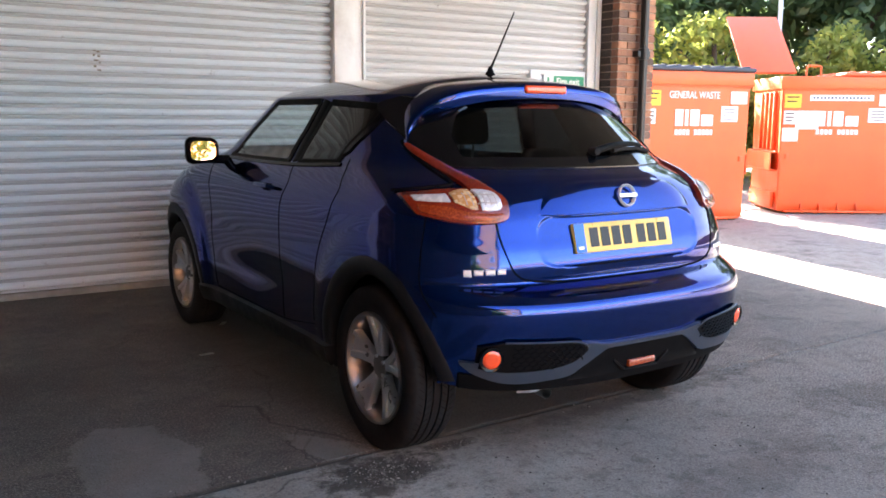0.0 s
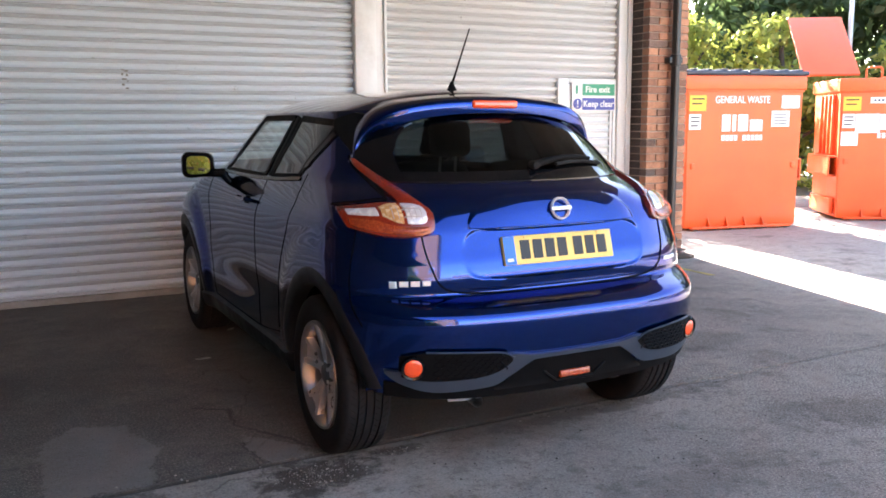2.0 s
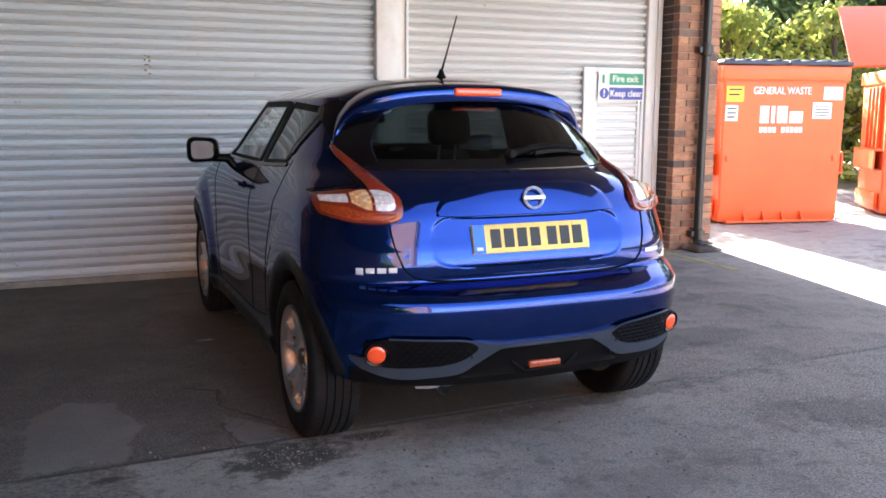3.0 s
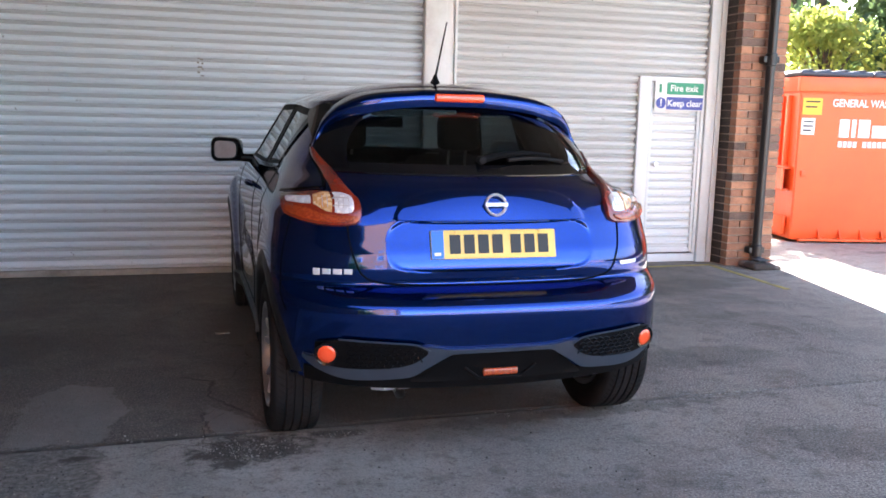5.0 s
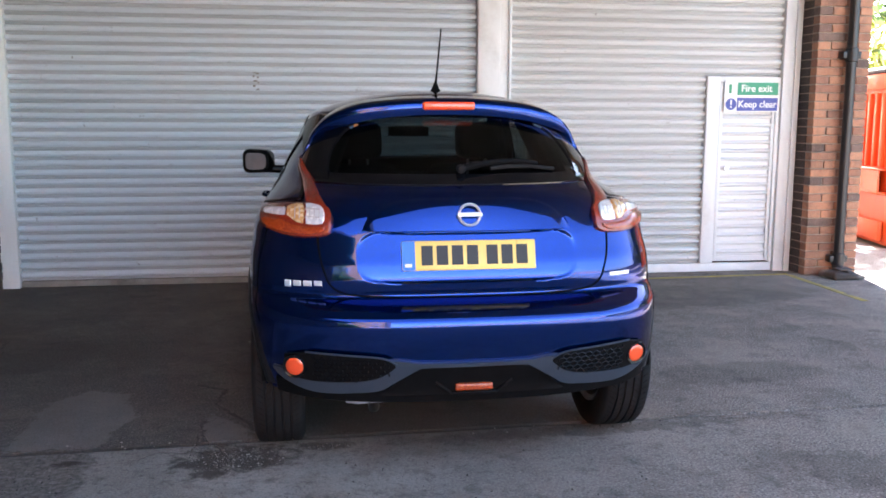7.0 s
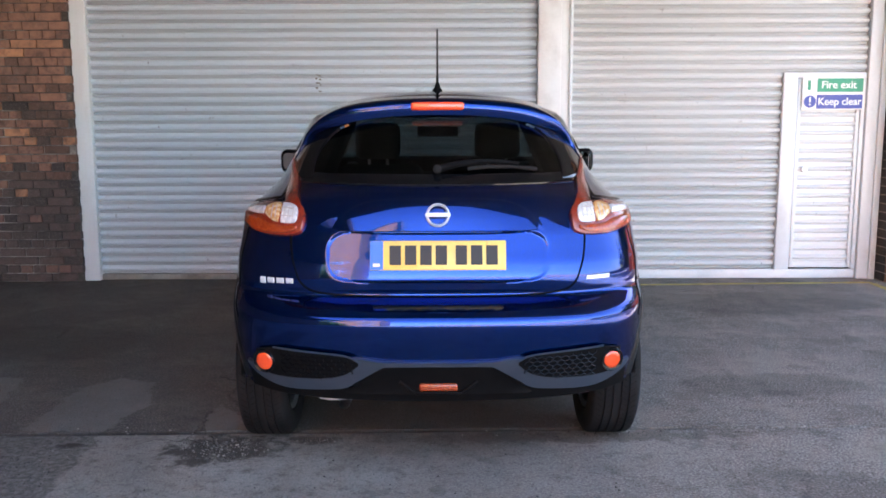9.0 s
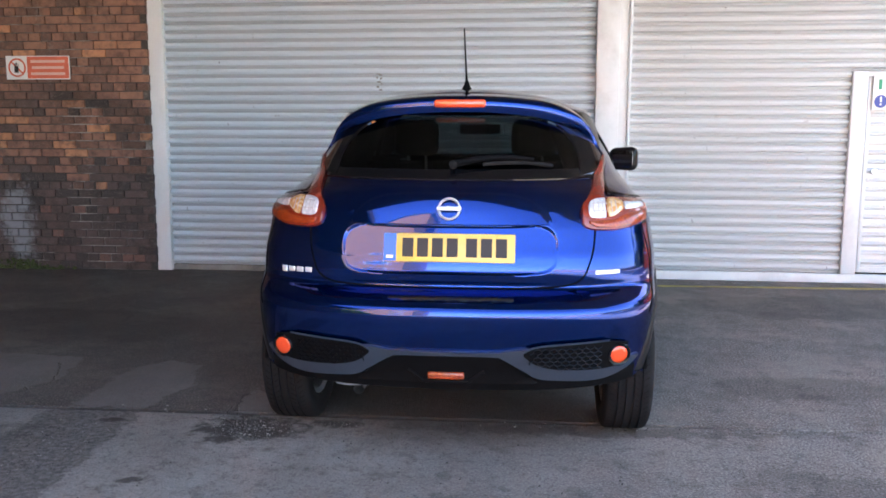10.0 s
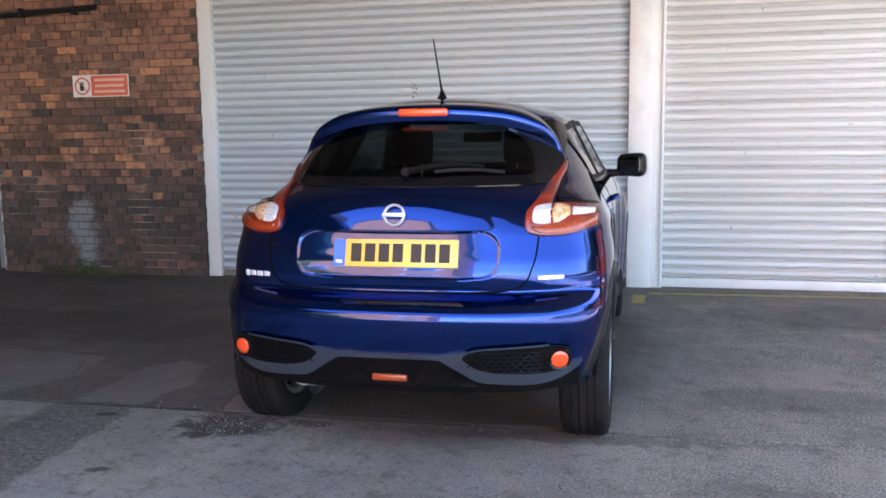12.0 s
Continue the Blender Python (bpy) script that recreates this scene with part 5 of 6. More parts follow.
def glazing(car):
    for s in (1, -1):
        for name, poly in (("front_side_window", SIDE_FRONT), ("rear_side_window", SIDE_REAR)):
            b0, b1, t1, t0 = poly
            A = [(at_y(y, z, s), z) for y, z in (b0, ((b0[0] + b1[0]) / 2, (b0[1] + b1[1]) / 2), b1)]
            B = [(at_y(y, z, s), z) for y, z in (t0, ((t0[0] + t1[0]) / 2, (t0[1] + t1[1]) / 2 + 0.006), t1)]
            win = part(name, patch(A, B, 16, 6, 0.002, 0.0), M["glass_dark" if name.startswith("rear") else "glass_side"], car, "dark tinted side window" if name.startswith("rear") else "clear side window with black seal")
            for p, q, w in ((b0, b1, 0.028), (b1, t1, 0.045), (t1, t0, 0.035), (t0, b0, 0.035)):
                line = [(at_y(p[0] + (q[0] - p[0]) * t, p[1] + (q[1] - p[1]) * t, s), p[1] + (q[1] - p[1]) * t) for t in (0, 0.5, 1)]
                part("seal", strip(line, w, 0.005, 20), M["black_plastic"], win)
        line = [(at_y(y, z, s), z) for y, z in ((0.93, 1.12), (0.90, 1.26), (0.865, 1.41))]
        part("pillar_trim", strip(line, 0.085, 0.004, 20), M["black_plastic"], car, "black door pillar trim")
        A = [(at_y(y, z, s), z) for y, z in ((0.49, 1.145), (0.40, 1.25), (0.30, 1.375))]
        B = [(at_y(y, z, s), z) for y, z in ((0.43, 1.17), (0.345, 1.26), (0.265, 1.36))]
        part("hidden_handle", patch(A, B, 12, 4, 0.008, 0.0), M["gloss_black"], car, "black hidden rear door handle")
        line = [(at_y(y, z, s), z) for y, z in ((1.90, 1.105), (1.4, 1.10), (0.9, 1.105), (0.46, 1.125))]
        part("waist_strip", strip(line, 0.020, 0.006, 40), M["gloss_black"], car)
        # door gaps
        for pts in (((1.96, 1.09), (1.98, 0.9), (1.93, 0.6), (1.90, 0.36)), ((0.93, 1.095), (0.95, 0.9), (0.95, 0.6), (0.93, 0.36)), ((0.40, 1.15), (0.36, 1.05), (0.42, 0.88), (0.52, 0.7), (0.56, 0.42)), ((0.56, 0.40), (0.93, 0.355), (1.4, 0.35), (1.90, 0.355))):
            part("door_gap", strip([(at_y(y, z, s), z) for y, z in pts], 0.0035, 0.002, 30), M["dark_void"], car)
        # door handle
        h = [skin(at_y(y, 0.985, s), 0.985, o) for y, o in ((1.02, 0.006), (1.05, 0.035), (1.14, 0.038), (1.21, 0.034), (1.235, 0.006))]
        part("door_handle", tube(h, [0.010, 0.012, 0.012, 0.012, 0.010], 10), M["paint"], car, "blue door handle")
        part("handle_cup", patch([(at_y(y, 1.003, s), 1.003) for y in (1.08, 1.13, 1.18)], [(at_y(y, 0.967, s), 0.967) for y in (1.08, 1.13, 1.18)], 10, 4, 0.001, 0.0), M["dark_void"], car)
        # sill and wheel-arch cladding
        part("sill", patch([(at_y(y, 0.345, s), 0.345) for y in (0.36, 1.0, 1.6, 2.15)], [(at_y(y, 0.245, s), 0.245) for y in (0.36, 1.0, 1.6, 2.15)], 40, 4, 0.022, -0.01, 0.004, 0.15), M["sill_plastic"], car, "black plastic sill cladding")
        for w in (0.0, AXLE):
            bm = bmesh.new()
            rows = []
            for i in range(61):
                a = radians(-14 + 188 * i / 60) if w < 1 else radians(6 + 188 * i / 60)
                row = []
                for r, o in ((0.376, -0.06), (0.382, -0.008), (0.392, 0.002), (0.425, 0.006), (0.446, 0.005), (0.455, 0.001), (0.458, -0.006)):
                    y, z = w + r * math.cos(a), max(0.215, 0.335 + r * math.sin(a))
                    x = surf(at_y(min(y, 3.2), z, 1), z).x if y > -0.5 else 0.7
                    row.append(bm.verts.new((s * (x + o), y, z)))
                rows.append(row)
            for r0, r1 in zip(rows, rows[1:]):
                for j in range(6):
                    bm.faces.new((r0[j], r1[j], r1[j + 1], r0[j + 1]))
            part("arch_cladding", bm, M["sill_plastic"], car, "black plastic wheel-arch cladding", 50)
            well = bmesh.new()
            rows = []
            for i in range(31):
                a = radians(6 + 168 * i / 30)
                rows.append([well.verts.new((s * x, w + 0.40 * math.cos(a), 0.335 + 0.40 * math.sin(a))) for x in (0.52, 0.80)])
            for r0, r1 in zip(rows, rows[1:]):
                well.faces.new((r0[0], r1[0], r1[1], r0[1]))
            well.faces.new([r[0] for r in rows])
            part("wheel_well", well, M["dark_void"], car)
        # mirror
        house = box(-0.092, -0.070, -0.074, 0.092, 0.070, 0.074, 0.045, 4)
        for v in house.verts:
            v.co.z *= 1 + 0.08 * v.co.x * s / 0.1
            v.co.x += 0.10 * max(0, v.co.y) * -s
        mm = pose(s * 0.915, 1.83, 1.143, 0, 0, -15)
        mir = part("wing_mirror", moved(house, mm), M["gloss_black"], car, "black wing mirror", 60)
        pane = prism([(0.066 * math.copysign(abs(math.cos(t)) ** 0.5, math.cos(t)), 0.052 * math.copysign(abs(math.sin(t)) ** 0.5, math.sin(t)) * (1 + 0.10 * s * math.cos(t))) for t in np.linspace(0, 2 * math.pi, 33)[:-1]], 0.004)
        part("mirror_glass", moved(pane, mm @ pose(0.006, -0.069 if s < 0 else -0.078, 0) @ pose(0, 0, 0, 0, 0, -1.5 if s < 0 else -11)), M["mirror"], mir, "silvered mirror glass", 0)
        part("mirror_arm", tube([(s * 0.70, 1.86, 1.085), (s * 0.80, 1.85, 1.09), (s * 0.90, 1.84, 1.10)], [0.03, 0.025, 0.03], 12), M["gloss_black"], mir)


def wheel(car, s, y):
    """Tyre with grooved tread on a ten-spoke alloy; s is the side that faces out."""
    R, W = 0.335, 0.104
    prof = [(-W * 0.80, 0.222), (-W * 0.98, 0.245), (-W * 1.03, 0.275), (-W * 0.99, 0.305), (-W * 0.90, 0.325), (-W * 0.80, 0.332)]
    for g in (-0.050, -0.017, 0.017, 0.050):
        prof += [(g - 0.0052, R), (g - 0.004, R - 0.008), (g + 0.004, R - 0.008), (g + 0.0052, R)]
    prof += [(W * 0.80, 0.332), (W * 0.90, 0.325), (W * 0.99, 0.305), (W * 1.03, 0.275), (W * 0.98, 0.245), (W * 0.80, 0.222)]
    m = pose(s * 0.742, y, R)
    hub = part("wheel", moved(lathe(prof, 96, "x", closed=True), m), M["rubber"], car, "black road tyre on alloy wheel", 35)
    for i in range(72):
        a = 2 * math.pi * i / 72
        bm = bmesh.new() if i == 0 else bm
        for x0, x1, sk in ((-0.080, -0.058, 0.05), (-0.043, -0.024, -0.04), (0.024, 0.043, 0.04), (0.058, 0.080, -0.05)):
            q = [bm.verts.new((x, (R + 0.0006) * math.cos(a + t), (R + 0.0006) * math.sin(a + t))) for x, t in ((x0, 0), (x1, sk), (x1, sk + 0.008), (x0, 0.008))]
            bm.faces.new(q)
    cuts = part("tread", moved(bm, m), M["dark_void"], hub, smooth=0)
    cuts["kind"] = "stuff"
    rim = lathe([(s * 0.092, 0.228), (s * 0.100, 0.226), (s * 0.100, 0.216), (s * 0.085, 0.207), (s * 0.03, 0.198), (s * -0.08, 0.200), (s * -0.09, 0.224)], 64, "x", closed=True)
    part("rim", moved(rim, m), M["alloy_grey"], hub, "grey alloy rim", 40)
    part("brake_disc", moved(lathe([(s * 0.0, 0.145), (s * 0.012, 0.145)], 40, "x"), m), M["alloy_dark"], hub)
    back = lathe([(s * -0.03, 0.199), (s * -0.02, 0.199)], 40, "x")
    part("wheel_back", moved(back, m), M["dark_void"], hub)
    for i in range(5):
        a0 = 2 * math.pi * (i / 5) + 0.31
        for d in (-1, 1):
            sp = bmesh.new()
            rows = []
            for t in np.linspace(0, 1, 7):
                r = 0.040 + 0.172 * t
                ang = a0 + d * (0.30 - 0.10 * t) * (0.45 + 0.55 * t) * (0.7 + 0.6 * t)
                wd = 0.017 - 0.004 * t
                x = 0.062 + 0.026 * t
                c, n = Vector((0, math.cos(ang), math.sin(ang))), Vector((0, -math.sin(ang), math.cos(ang)))
                rows.append([sp.verts.new(c * r + n * k * wd + Vector((s * (x + h), 0, 0))) for k, h in ((-1.25, -0.032), (-1, -0.003), (-0.75, 0.0), (0.75, 0.0), (1, -0.003), (1.25, -0.032))])
            for r0, r1 in zip(rows, rows[1:]):
                for j in range(5):
                    sp.faces.new((r0[j], r1[j], r1[j + 1], r0[j + 1]))
            part("spoke", moved(sp, m), M["alloy"], hub, smooth=25)
        web = bmesh.new()
        rows = []
        for t in np.linspace(0.12, 0.96, 7):
            r = 0.040 + 0.172 * t
            half = (0.30 - 0.10 * t) * (0.45 + 0.55 * t) * (0.7 + 0.6 * t)
            rows.append([web.verts.new((s * (0.050 + 0.026 * t), r * math.cos(a0 + half * k), r * math.sin(a0 + half * k))) for k in (-1, -0.5, 0, 0.5, 1)])
        for r0, r1 in zip(rows, rows[1:]):
            for j in range(4):
                web.faces.new((r0[j], r1[j], r1[j + 1], r0[j + 1]))
        part("spoke_face", moved(web, m), M["alloy"], hub, "bright machined face between twin spokes", 40)
    part("hub_cap", moved(lathe([(s * 0.03, 0.055), (s * 0.062, 0.052), (s * 0.070, 0.036), (s * 0.072, 0.030), (s * 0.074, 0.010)], 32, "x"), m), M["alloy_dark"], hub, "grey hub cap", 40)
    for i in range(5):
        a = 2 * math.pi * i / 5
        part("wheel_nut", moved(lathe([(s * 0.055, 0.009), (s * 0.070, 0.009)], 6, "x"), m @ pose(0, 0.044 * math.cos(a), 0.044 * math.sin(a))), M["chrome"], hub, smooth=0)


def cabin(car):
    part("floor_pan", box(-0.60, -0.40, 0.33, 0.60, 2.9, 0.36), M["dark_void"], car, smooth=0)
    part("load_cover", box(-0.56, -0.34, 0.96, 0.56, 0.35, 1.00, 0.015), M["seat"], car, "dark boot trim")
    part("dashboard", box(-0.66, 1.72, 0.55, 0.66, 2.15, 1.06, 0.08, 3), M["seat"], car, "dark dashboard")
    bench = part("rear_seat", moved(box(-0.60, -0.07, 0.0, 0.60, 0.07, 0.60, 0.05, 3), pose(0, 0.42, 0.50, -14)), M["seat"], car, "dark cloth rear bench", 60)
    for x in (-0.34, 0.34):
        part("headrest", moved(box(-0.13, -0.045, -0.06, 0.13, 0.045, 0.06, 0.035, 3), pose(x, 0.36, 1.125, -10)), M["seat"], bench, smooth=60)
    for x in (-0.33, 0.33):
        seat = part("front_seat", moved(box(-0.25, -0.08, 0.0, 0.25, 0.08, 0.66, 0.07, 3), pose(x, 1.16, 0.50, -12)), M["seat"], car, "dark cloth front seat", 60)
        part("seat_cushion", box(x - 0.25, 1.15, 0.38, x + 0.25, 1.66, 0.54, 0.06, 3), M["seat"], seat, smooth=60)
        part("headrest", moved(box(-0.125, -0.05, -0.10, 0.125, 0.05, 0.10, 0.045, 3), pose(x, 1.02, 1.285, -8)), M["seat"], seat, smooth=60)
        part("headrest_post", tube([(x - 0.05, 1.05, 1.10), (x - 0.05, 1.03, 1.22)], 0.008, 8), M["chrome"], seat)
        part("headrest_post", tube([(x + 0.05, 1.05, 1.10), (x + 0.05, 1.03, 1.22)], 0.008, 8), M["chrome"], seat)
    ring = lathe([(0.016, 0.185), (0.0, 0.201), (-0.016, 0.185), (0.0, 0.169)], 40, "y", closed=True)
    wheel_m = pose(0.33, 1.66, 0.96, 25)
    part("steering_wheel", moved(join(ring, box(-0.18, -0.012, -0.03, 0.18, 0.012, 0.03, 0.01)), wheel_m), M["black_plastic"], car, "black steering wheel", 60)
    part("cabin_mirror", box(-0.125, 1.50, 1.300, 0.125, 1.53, 1.365, 0.014, 3), M["black_plastic"], car, "black interior mirror", 60)
    for s in (1, -1):
        part("door_card", box(s * 0.70 - 0.02, 0.5, 0.40, s * 0.70 + 0.02, 1.95, 1.10, 0.01), M["seat"], car)
        part("pillar_lining", tube([(s * 0.60, 0.16, 1.00), (s * 0.52, 0.26, 1.20), (s * 0.43, 0.36, 1.40)], [0.07, 0.06, 0.05], 10), M["seat"], car)
    part("headlining", box(-0.42, 0.32, 1.425, 0.42, 1.38, 1.438), M["seat"], car, smooth=0)
    for s in (1, -1):
        pod = lathe([(-0.13, 0.004), (-0.10, 0.028), (0.0, 0.044), (0.10, 0.034), (0.16, 0.006)], 20, "y")
        part("wing_lamp", moved(pod, pose(s * 0.62, 2.62, 1.02)), M["clear_lens"], car, "raised front indicator lamp", 60)


car = thing("hatchback_car", pose(2.64, 3.04, 0, 0, 0, 0.6), "deep blue compact crossover car parked nose to the shutter", "car")
build_body(car)
rear_window(car)
windscreen(car)
spoiler(car)
tail_lamps(car)
tailgate(car)
bumper(car)
glazing(car)
for s in (1, -1):
    for y in (0.0, AXLE):
        wheel(car, s, y)
cabin(car)


# ---- waste containers ----
def container(m, label, lid_open):
    """Steel front-loading waste container: x along its front, y to the back."""
    W, D, H = 1.65, 1.22, 1.78
    ob = thing("waste_container", m, label, "skip", "waste containers")
    body = bmesh.new()
    rows = []
    for z, g in ((0.03, 0.035), (0.06, 0.02), (0.16, 0.012), (H, -0.005)):
        rows.append([body.verts.new(p) for p in ((g, g, z), (W - g, g, z), (W - g, D - g, z), (g, D - g, z))])
    for a, b in zip(rows, rows[1:]):
        for i in range(4):
            body.faces.new((a[i], a[(i + 1) % 4], b[(i + 1) % 4], b[i]))
    body.faces.new(rows[0])
    # inner faces so that the walls have thickness
    inner = [[body.verts.new(p) for p in ((0.03, 0.03, z), (W - 0.03, 0.03, z), (W - 0.03, D - 0.03, z), (0.03, D - 0.03, z))] for z in (H, 0.2)]
    for i in range(4):
        j = (i + 1) % 4
        body.faces.new((rows[-1][i], rows[-1][j], inner[0][j], inner[0][i]))
        body.faces.new((inner[0][i], inner[0][j], inner[1][j], inner[1][i]))
    body.faces.new(inner[1])
    bmesh.ops.bevel(body, geom=[e for e in body.edges if abs((e.verts[0].co - e.verts[1].co).z) > 0.3], offset=0.014, segments=2, affect="EDGES")
    part("body", body, M["bin_red"], ob, "orange-red painted steel body", 35)
    rim = bmesh.new()
    for x0, y0, x1, y1 in ((-0.035, -0.035, W + 0.035, 0.045), (-0.035, D - 0.045, W + 0.035, D + 0.035), (-0.035, 0.046, 0.045, D - 0.046), (W - 0.045, 0.046, W + 0.035, D - 0.046)):
        box(x0, y0, H - 0.02, x1, y1, H + 0.155, 0.012, bm=rim)
    part("rim", rim, M["bin_red"], ob, "folded steel top rim")
    part("rim_fold", box(-0.012, -0.022, H - 0.045, W + 0.012, 0.0, H - 0.022, 0.006), M["bin_red"], ob)
    # gussets and feet
    for i in range(4):
        x = 0.34 + 0.26 * i
        gus = bmesh.new()
        a = [gus.verts.new((x + dx, y, z)) for dx in (0, 0.012) for y, z in ((0.012, 0.05), (-0.055, 0.05), (0.010, 0.17))]
        gus.faces.new(a[:3])
        gus.faces.new(a[3:])
        for p, q in ((0, 1), (1, 2), (2, 0)):
            gus.faces.new((a[p], a[q], a[q + 3], a[p + 3]))
        box(x + 0.013, -0.03, 0.05, x + 0.07, 0.012, 0.062, bm=gus)
        part("gusset", gus, M["bin_red"], ob, smooth=0)
    part("skid", box(0.10, -0.03, 0.018, W - 0.10, 0.06, 0.049, 0.006), M["bin_red"], ob)
    for x in (0.14, 0.62, 1.05, W - 0.2):
        part("foot", box(x, 0.0, 0.0, x + 0.07, 0.08, 0.017, 0.004), M["cover"], ob)
        part("foot", box(x, D - 0.12, 0.0, x + 0.07, D - 0.04, 0.029, 0.004), M["cover"], ob)
    # lifting sleeves on both ends, with ribs above
    for s, x in ((-1, 0.0), (1, W)):
        sl = bmesh.new()
        lo, hi = (x - 0.10, x + 0.006) if s < 0 else (x - 0.006, x + 0.10)
        for z0, z1 in ((0.60, 0.625), (0.86, 0.885)):
            box(lo, 0.10, z0, hi, D - 0.10, z1, 0.005, bm=sl)
        ed = (lo, lo + 0.02) if s < 0 else (hi - 0.02, hi)
        box(ed[0], 0.10, 0.626, ed[1], D - 0.10, 0.859, bm=sl)
        part("lifting_sleeve", sl, M["bin_red"], ob, "box-section lifting sleeve")
        for y in (0.20, 0.38, 0.56, 0.74):
            e0, e1 = (x - 0.05, x + 0.006) if s < 0 else (x - 0.006, x + 0.05)
            part("rib", box(e0, y, 0.90, e1, y + 0.05, 1.72, 0.008), M["bin_red"], ob)
        part("skid_plate", box(min(x, x + s * 0.05), 0.12, 0.08, max(x, x + s * 0.05), D - 0.12, 0.30, 0.01), M["bin_red"], ob)
    # stickers and lettering
    def sheet(name, mat, x0, z0, x1, z1, lab="", y=-0.0095):
        return part(name, box(x0, y - 0.003, z0, x1, y + 0.012, z1), mat, ob, lab, 0)
    sheet("yellow_sticker", M["sticker_yellow"], 0.03, 1.50, 0.26, 1.69, "yellow notice sticker")
    sheet("white_sticker", M["sticker_white"], 0.03, 1.27, 0.19, 1.46, "white notice sticker")
    sheet("white_sticker", M["sticker_white"], 1.34, 1.53, 1.60, 1.69, "white notice sticker")
    sheet("white_sticker", M["sticker_white"], 1.20, 1.30, 1.46, 1.50, "white notice sticker")
    for z, x0, x1 in ((1.64, 0.06, 0.23), (1.58, 0.06, 0.20), (1.41, 0.05, 0.17), (1.36, 0.05, 0.17), (1.31, 0.05, 0.15)):
        sheet("print_bar", M["print_black"], x0, z, x1, z + 0.018, y=-0.0135)
    for z in (1.45, 1.41, 1.37, 1.33):
        sheet("print_bar", M["print_black"], 1.23, z, 1.42, z + 0.012, y=-0.0135)
    if lid_open:
        sheet("white_sticker", M["sticker_white"], 0.38, 1.60, 1.26, 1.68, "white label strip with faint print")
        sheet("white_sticker", M["sticker_white"], 0.20, 1.20, 0.52, 1.46, "white notice sticker")
        sheet("white_sticker", M["sticker_white"], 0.02, 1.03, 0.24, 1.22, "torn white sticker")
        for x in np.arange(0.42, 1.22, 0.05):
            sheet("print_bar", M["trim_grey"], x, 1.625, x + 0.03, 1.655, y=-0.0135)
    else:
        words("GENERAL WASTE", 0.125, M["sticker_white"], ob, pose(0.775, -0.012, 1.635, 90), wide=0.80)
    # maker's mark as plain white shapes, and a line of number bars
    for x0, z0, x1, z1 in ((0.49, 1.245, 0.61, 1.455), (0.64, 1.245, 0.69, 1.455), (0.72, 1.245, 0.86, 1.455), (0.89, 1.245, 1.07, 1.39)):
        part("maker_mark", box(x0, -0.0125, z0, x1, 0.004, z1, 0.004), M["sticker_white"], ob, smooth=0)
    for i, x in enumerate(np.linspace(0.49, 1.03, 10)):
        if i != 4:
            part("number_bar", box(x, -0.0125, 1.13, x + 0.042, 0.004, 1.20), M["sticker_white"], ob, smooth=0)
    for x in (0.10, W - 0.10):
        part("bolt_plate", box(x - 0.03, -0.016, 0.78, x + 0.03, 0.006, 0.85, 0.005), M["bin_red"], ob)
    return ob


def lids_closed(ob):
    W, D, Z = 1.65, 1.22, 1.94
    for i, (x0, x1) in enumerate(((-0.05, W / 2 - 0.004), (W / 2 + 0.004, W + 0.05))):
        bm = box(x0, -0.06, Z, x1, D + 0.05, Z + 0.055, 0.02, 3)
        lid = part("lid", bm, M["bin_lid"], ob, "dark plastic lid, closed")
        for k in range(4):
            x = x0 + 0.10 + k * 0.21
            part("lid_rib", box(x, -0.04, Z + 0.056, x + 0.06, D - 0.02, Z + 0.078, 0.012), M["bin_lid"], lid)


def lids_open(ob):
    D, Z = 1.22, 1.94
    slab = box(0.0, 0.0, -0.02, 0.82, 1.46, 0.02, 0.012)
    part("lid", moved(slab, pose(-0.20, D + 0.03, Z + 0.10, 41, 0, 0)), M["bin_lid_red"], ob, "red plastic lid thrown open")
    shut = part("lid", box(0.84, -0.06, Z, 1.69, D + 0.05, Z + 0.05, 0.02, 3), M["bin_lid_red"], ob, "red plastic lid, closed")
    for k in range(4):
        part("lid_rib", box(0.92 + 0.2 * k, -0.03, Z + 0.051, 0.98 + 0.2 * k, D, Z + 0.07, 0.01), M["bin_lid_red"], shut)
    part("lid_handle", tube([(0.30, -0.02, Z), (0.30, -0.02, Z + 0.12), (0.32, -0.02, Z + 0.14), (0.48, -0.02, Z + 0.14), (0.50, -0.02, Z + 0.12), (0.50, -0.02, Z)], 0.014, 8), M["bin_red"], ob, "bent steel handle bar")


skip_a = container(pose(8.266, 7.962, 0, 0, 0, -11.9), "orange-red waste container with dark lid and white lettering", False)
lids_closed(skip_a)
skip_b = container(pose(10.93, 7.886, 0, 0, 0, -34.7), "orange-red waste container with one red lid thrown open", True)
lids_open(skip_b)


# ---- trees, pole and distance ----
def leaves(n, centres, radius, size, seed, squash=0.8):
    """Many small leaf blades in clumps: arrays of corners and quads."""
    rng = np.random.default_rng(seed)
    c = centres[rng.integers(0, len(centres), n)]
    d = rng.normal(size=(n, 3))
    d /= np.linalg.norm(d, axis=1)[:, None]
    p = c + d * (radius * rng.uniform(0.35, 1.0, n) ** 0.6)[:, None] * np.array((1, 1, squash))
    a = rng.normal(size=(n, 3))
    a /= np.linalg.norm(a, axis=1)[:, None]
    b = np.cross(a, rng.normal(size=(n, 3)))
    b /= np.linalg.norm(b, axis=1)[:, None]
    s = size * rng.uniform(0.6, 1.3, n)[:, None]
    quad = np.stack((p - a * s, p + b * s * 0.45, p + a * s, p - b * s * 0.45), axis=1)
    me = bpy.data.meshes.new("crown")
    me.from_pydata(quad.reshape(-1, 3).tolist(), [], np.arange(n * 4).reshape(-1, 4).tolist())
    return me


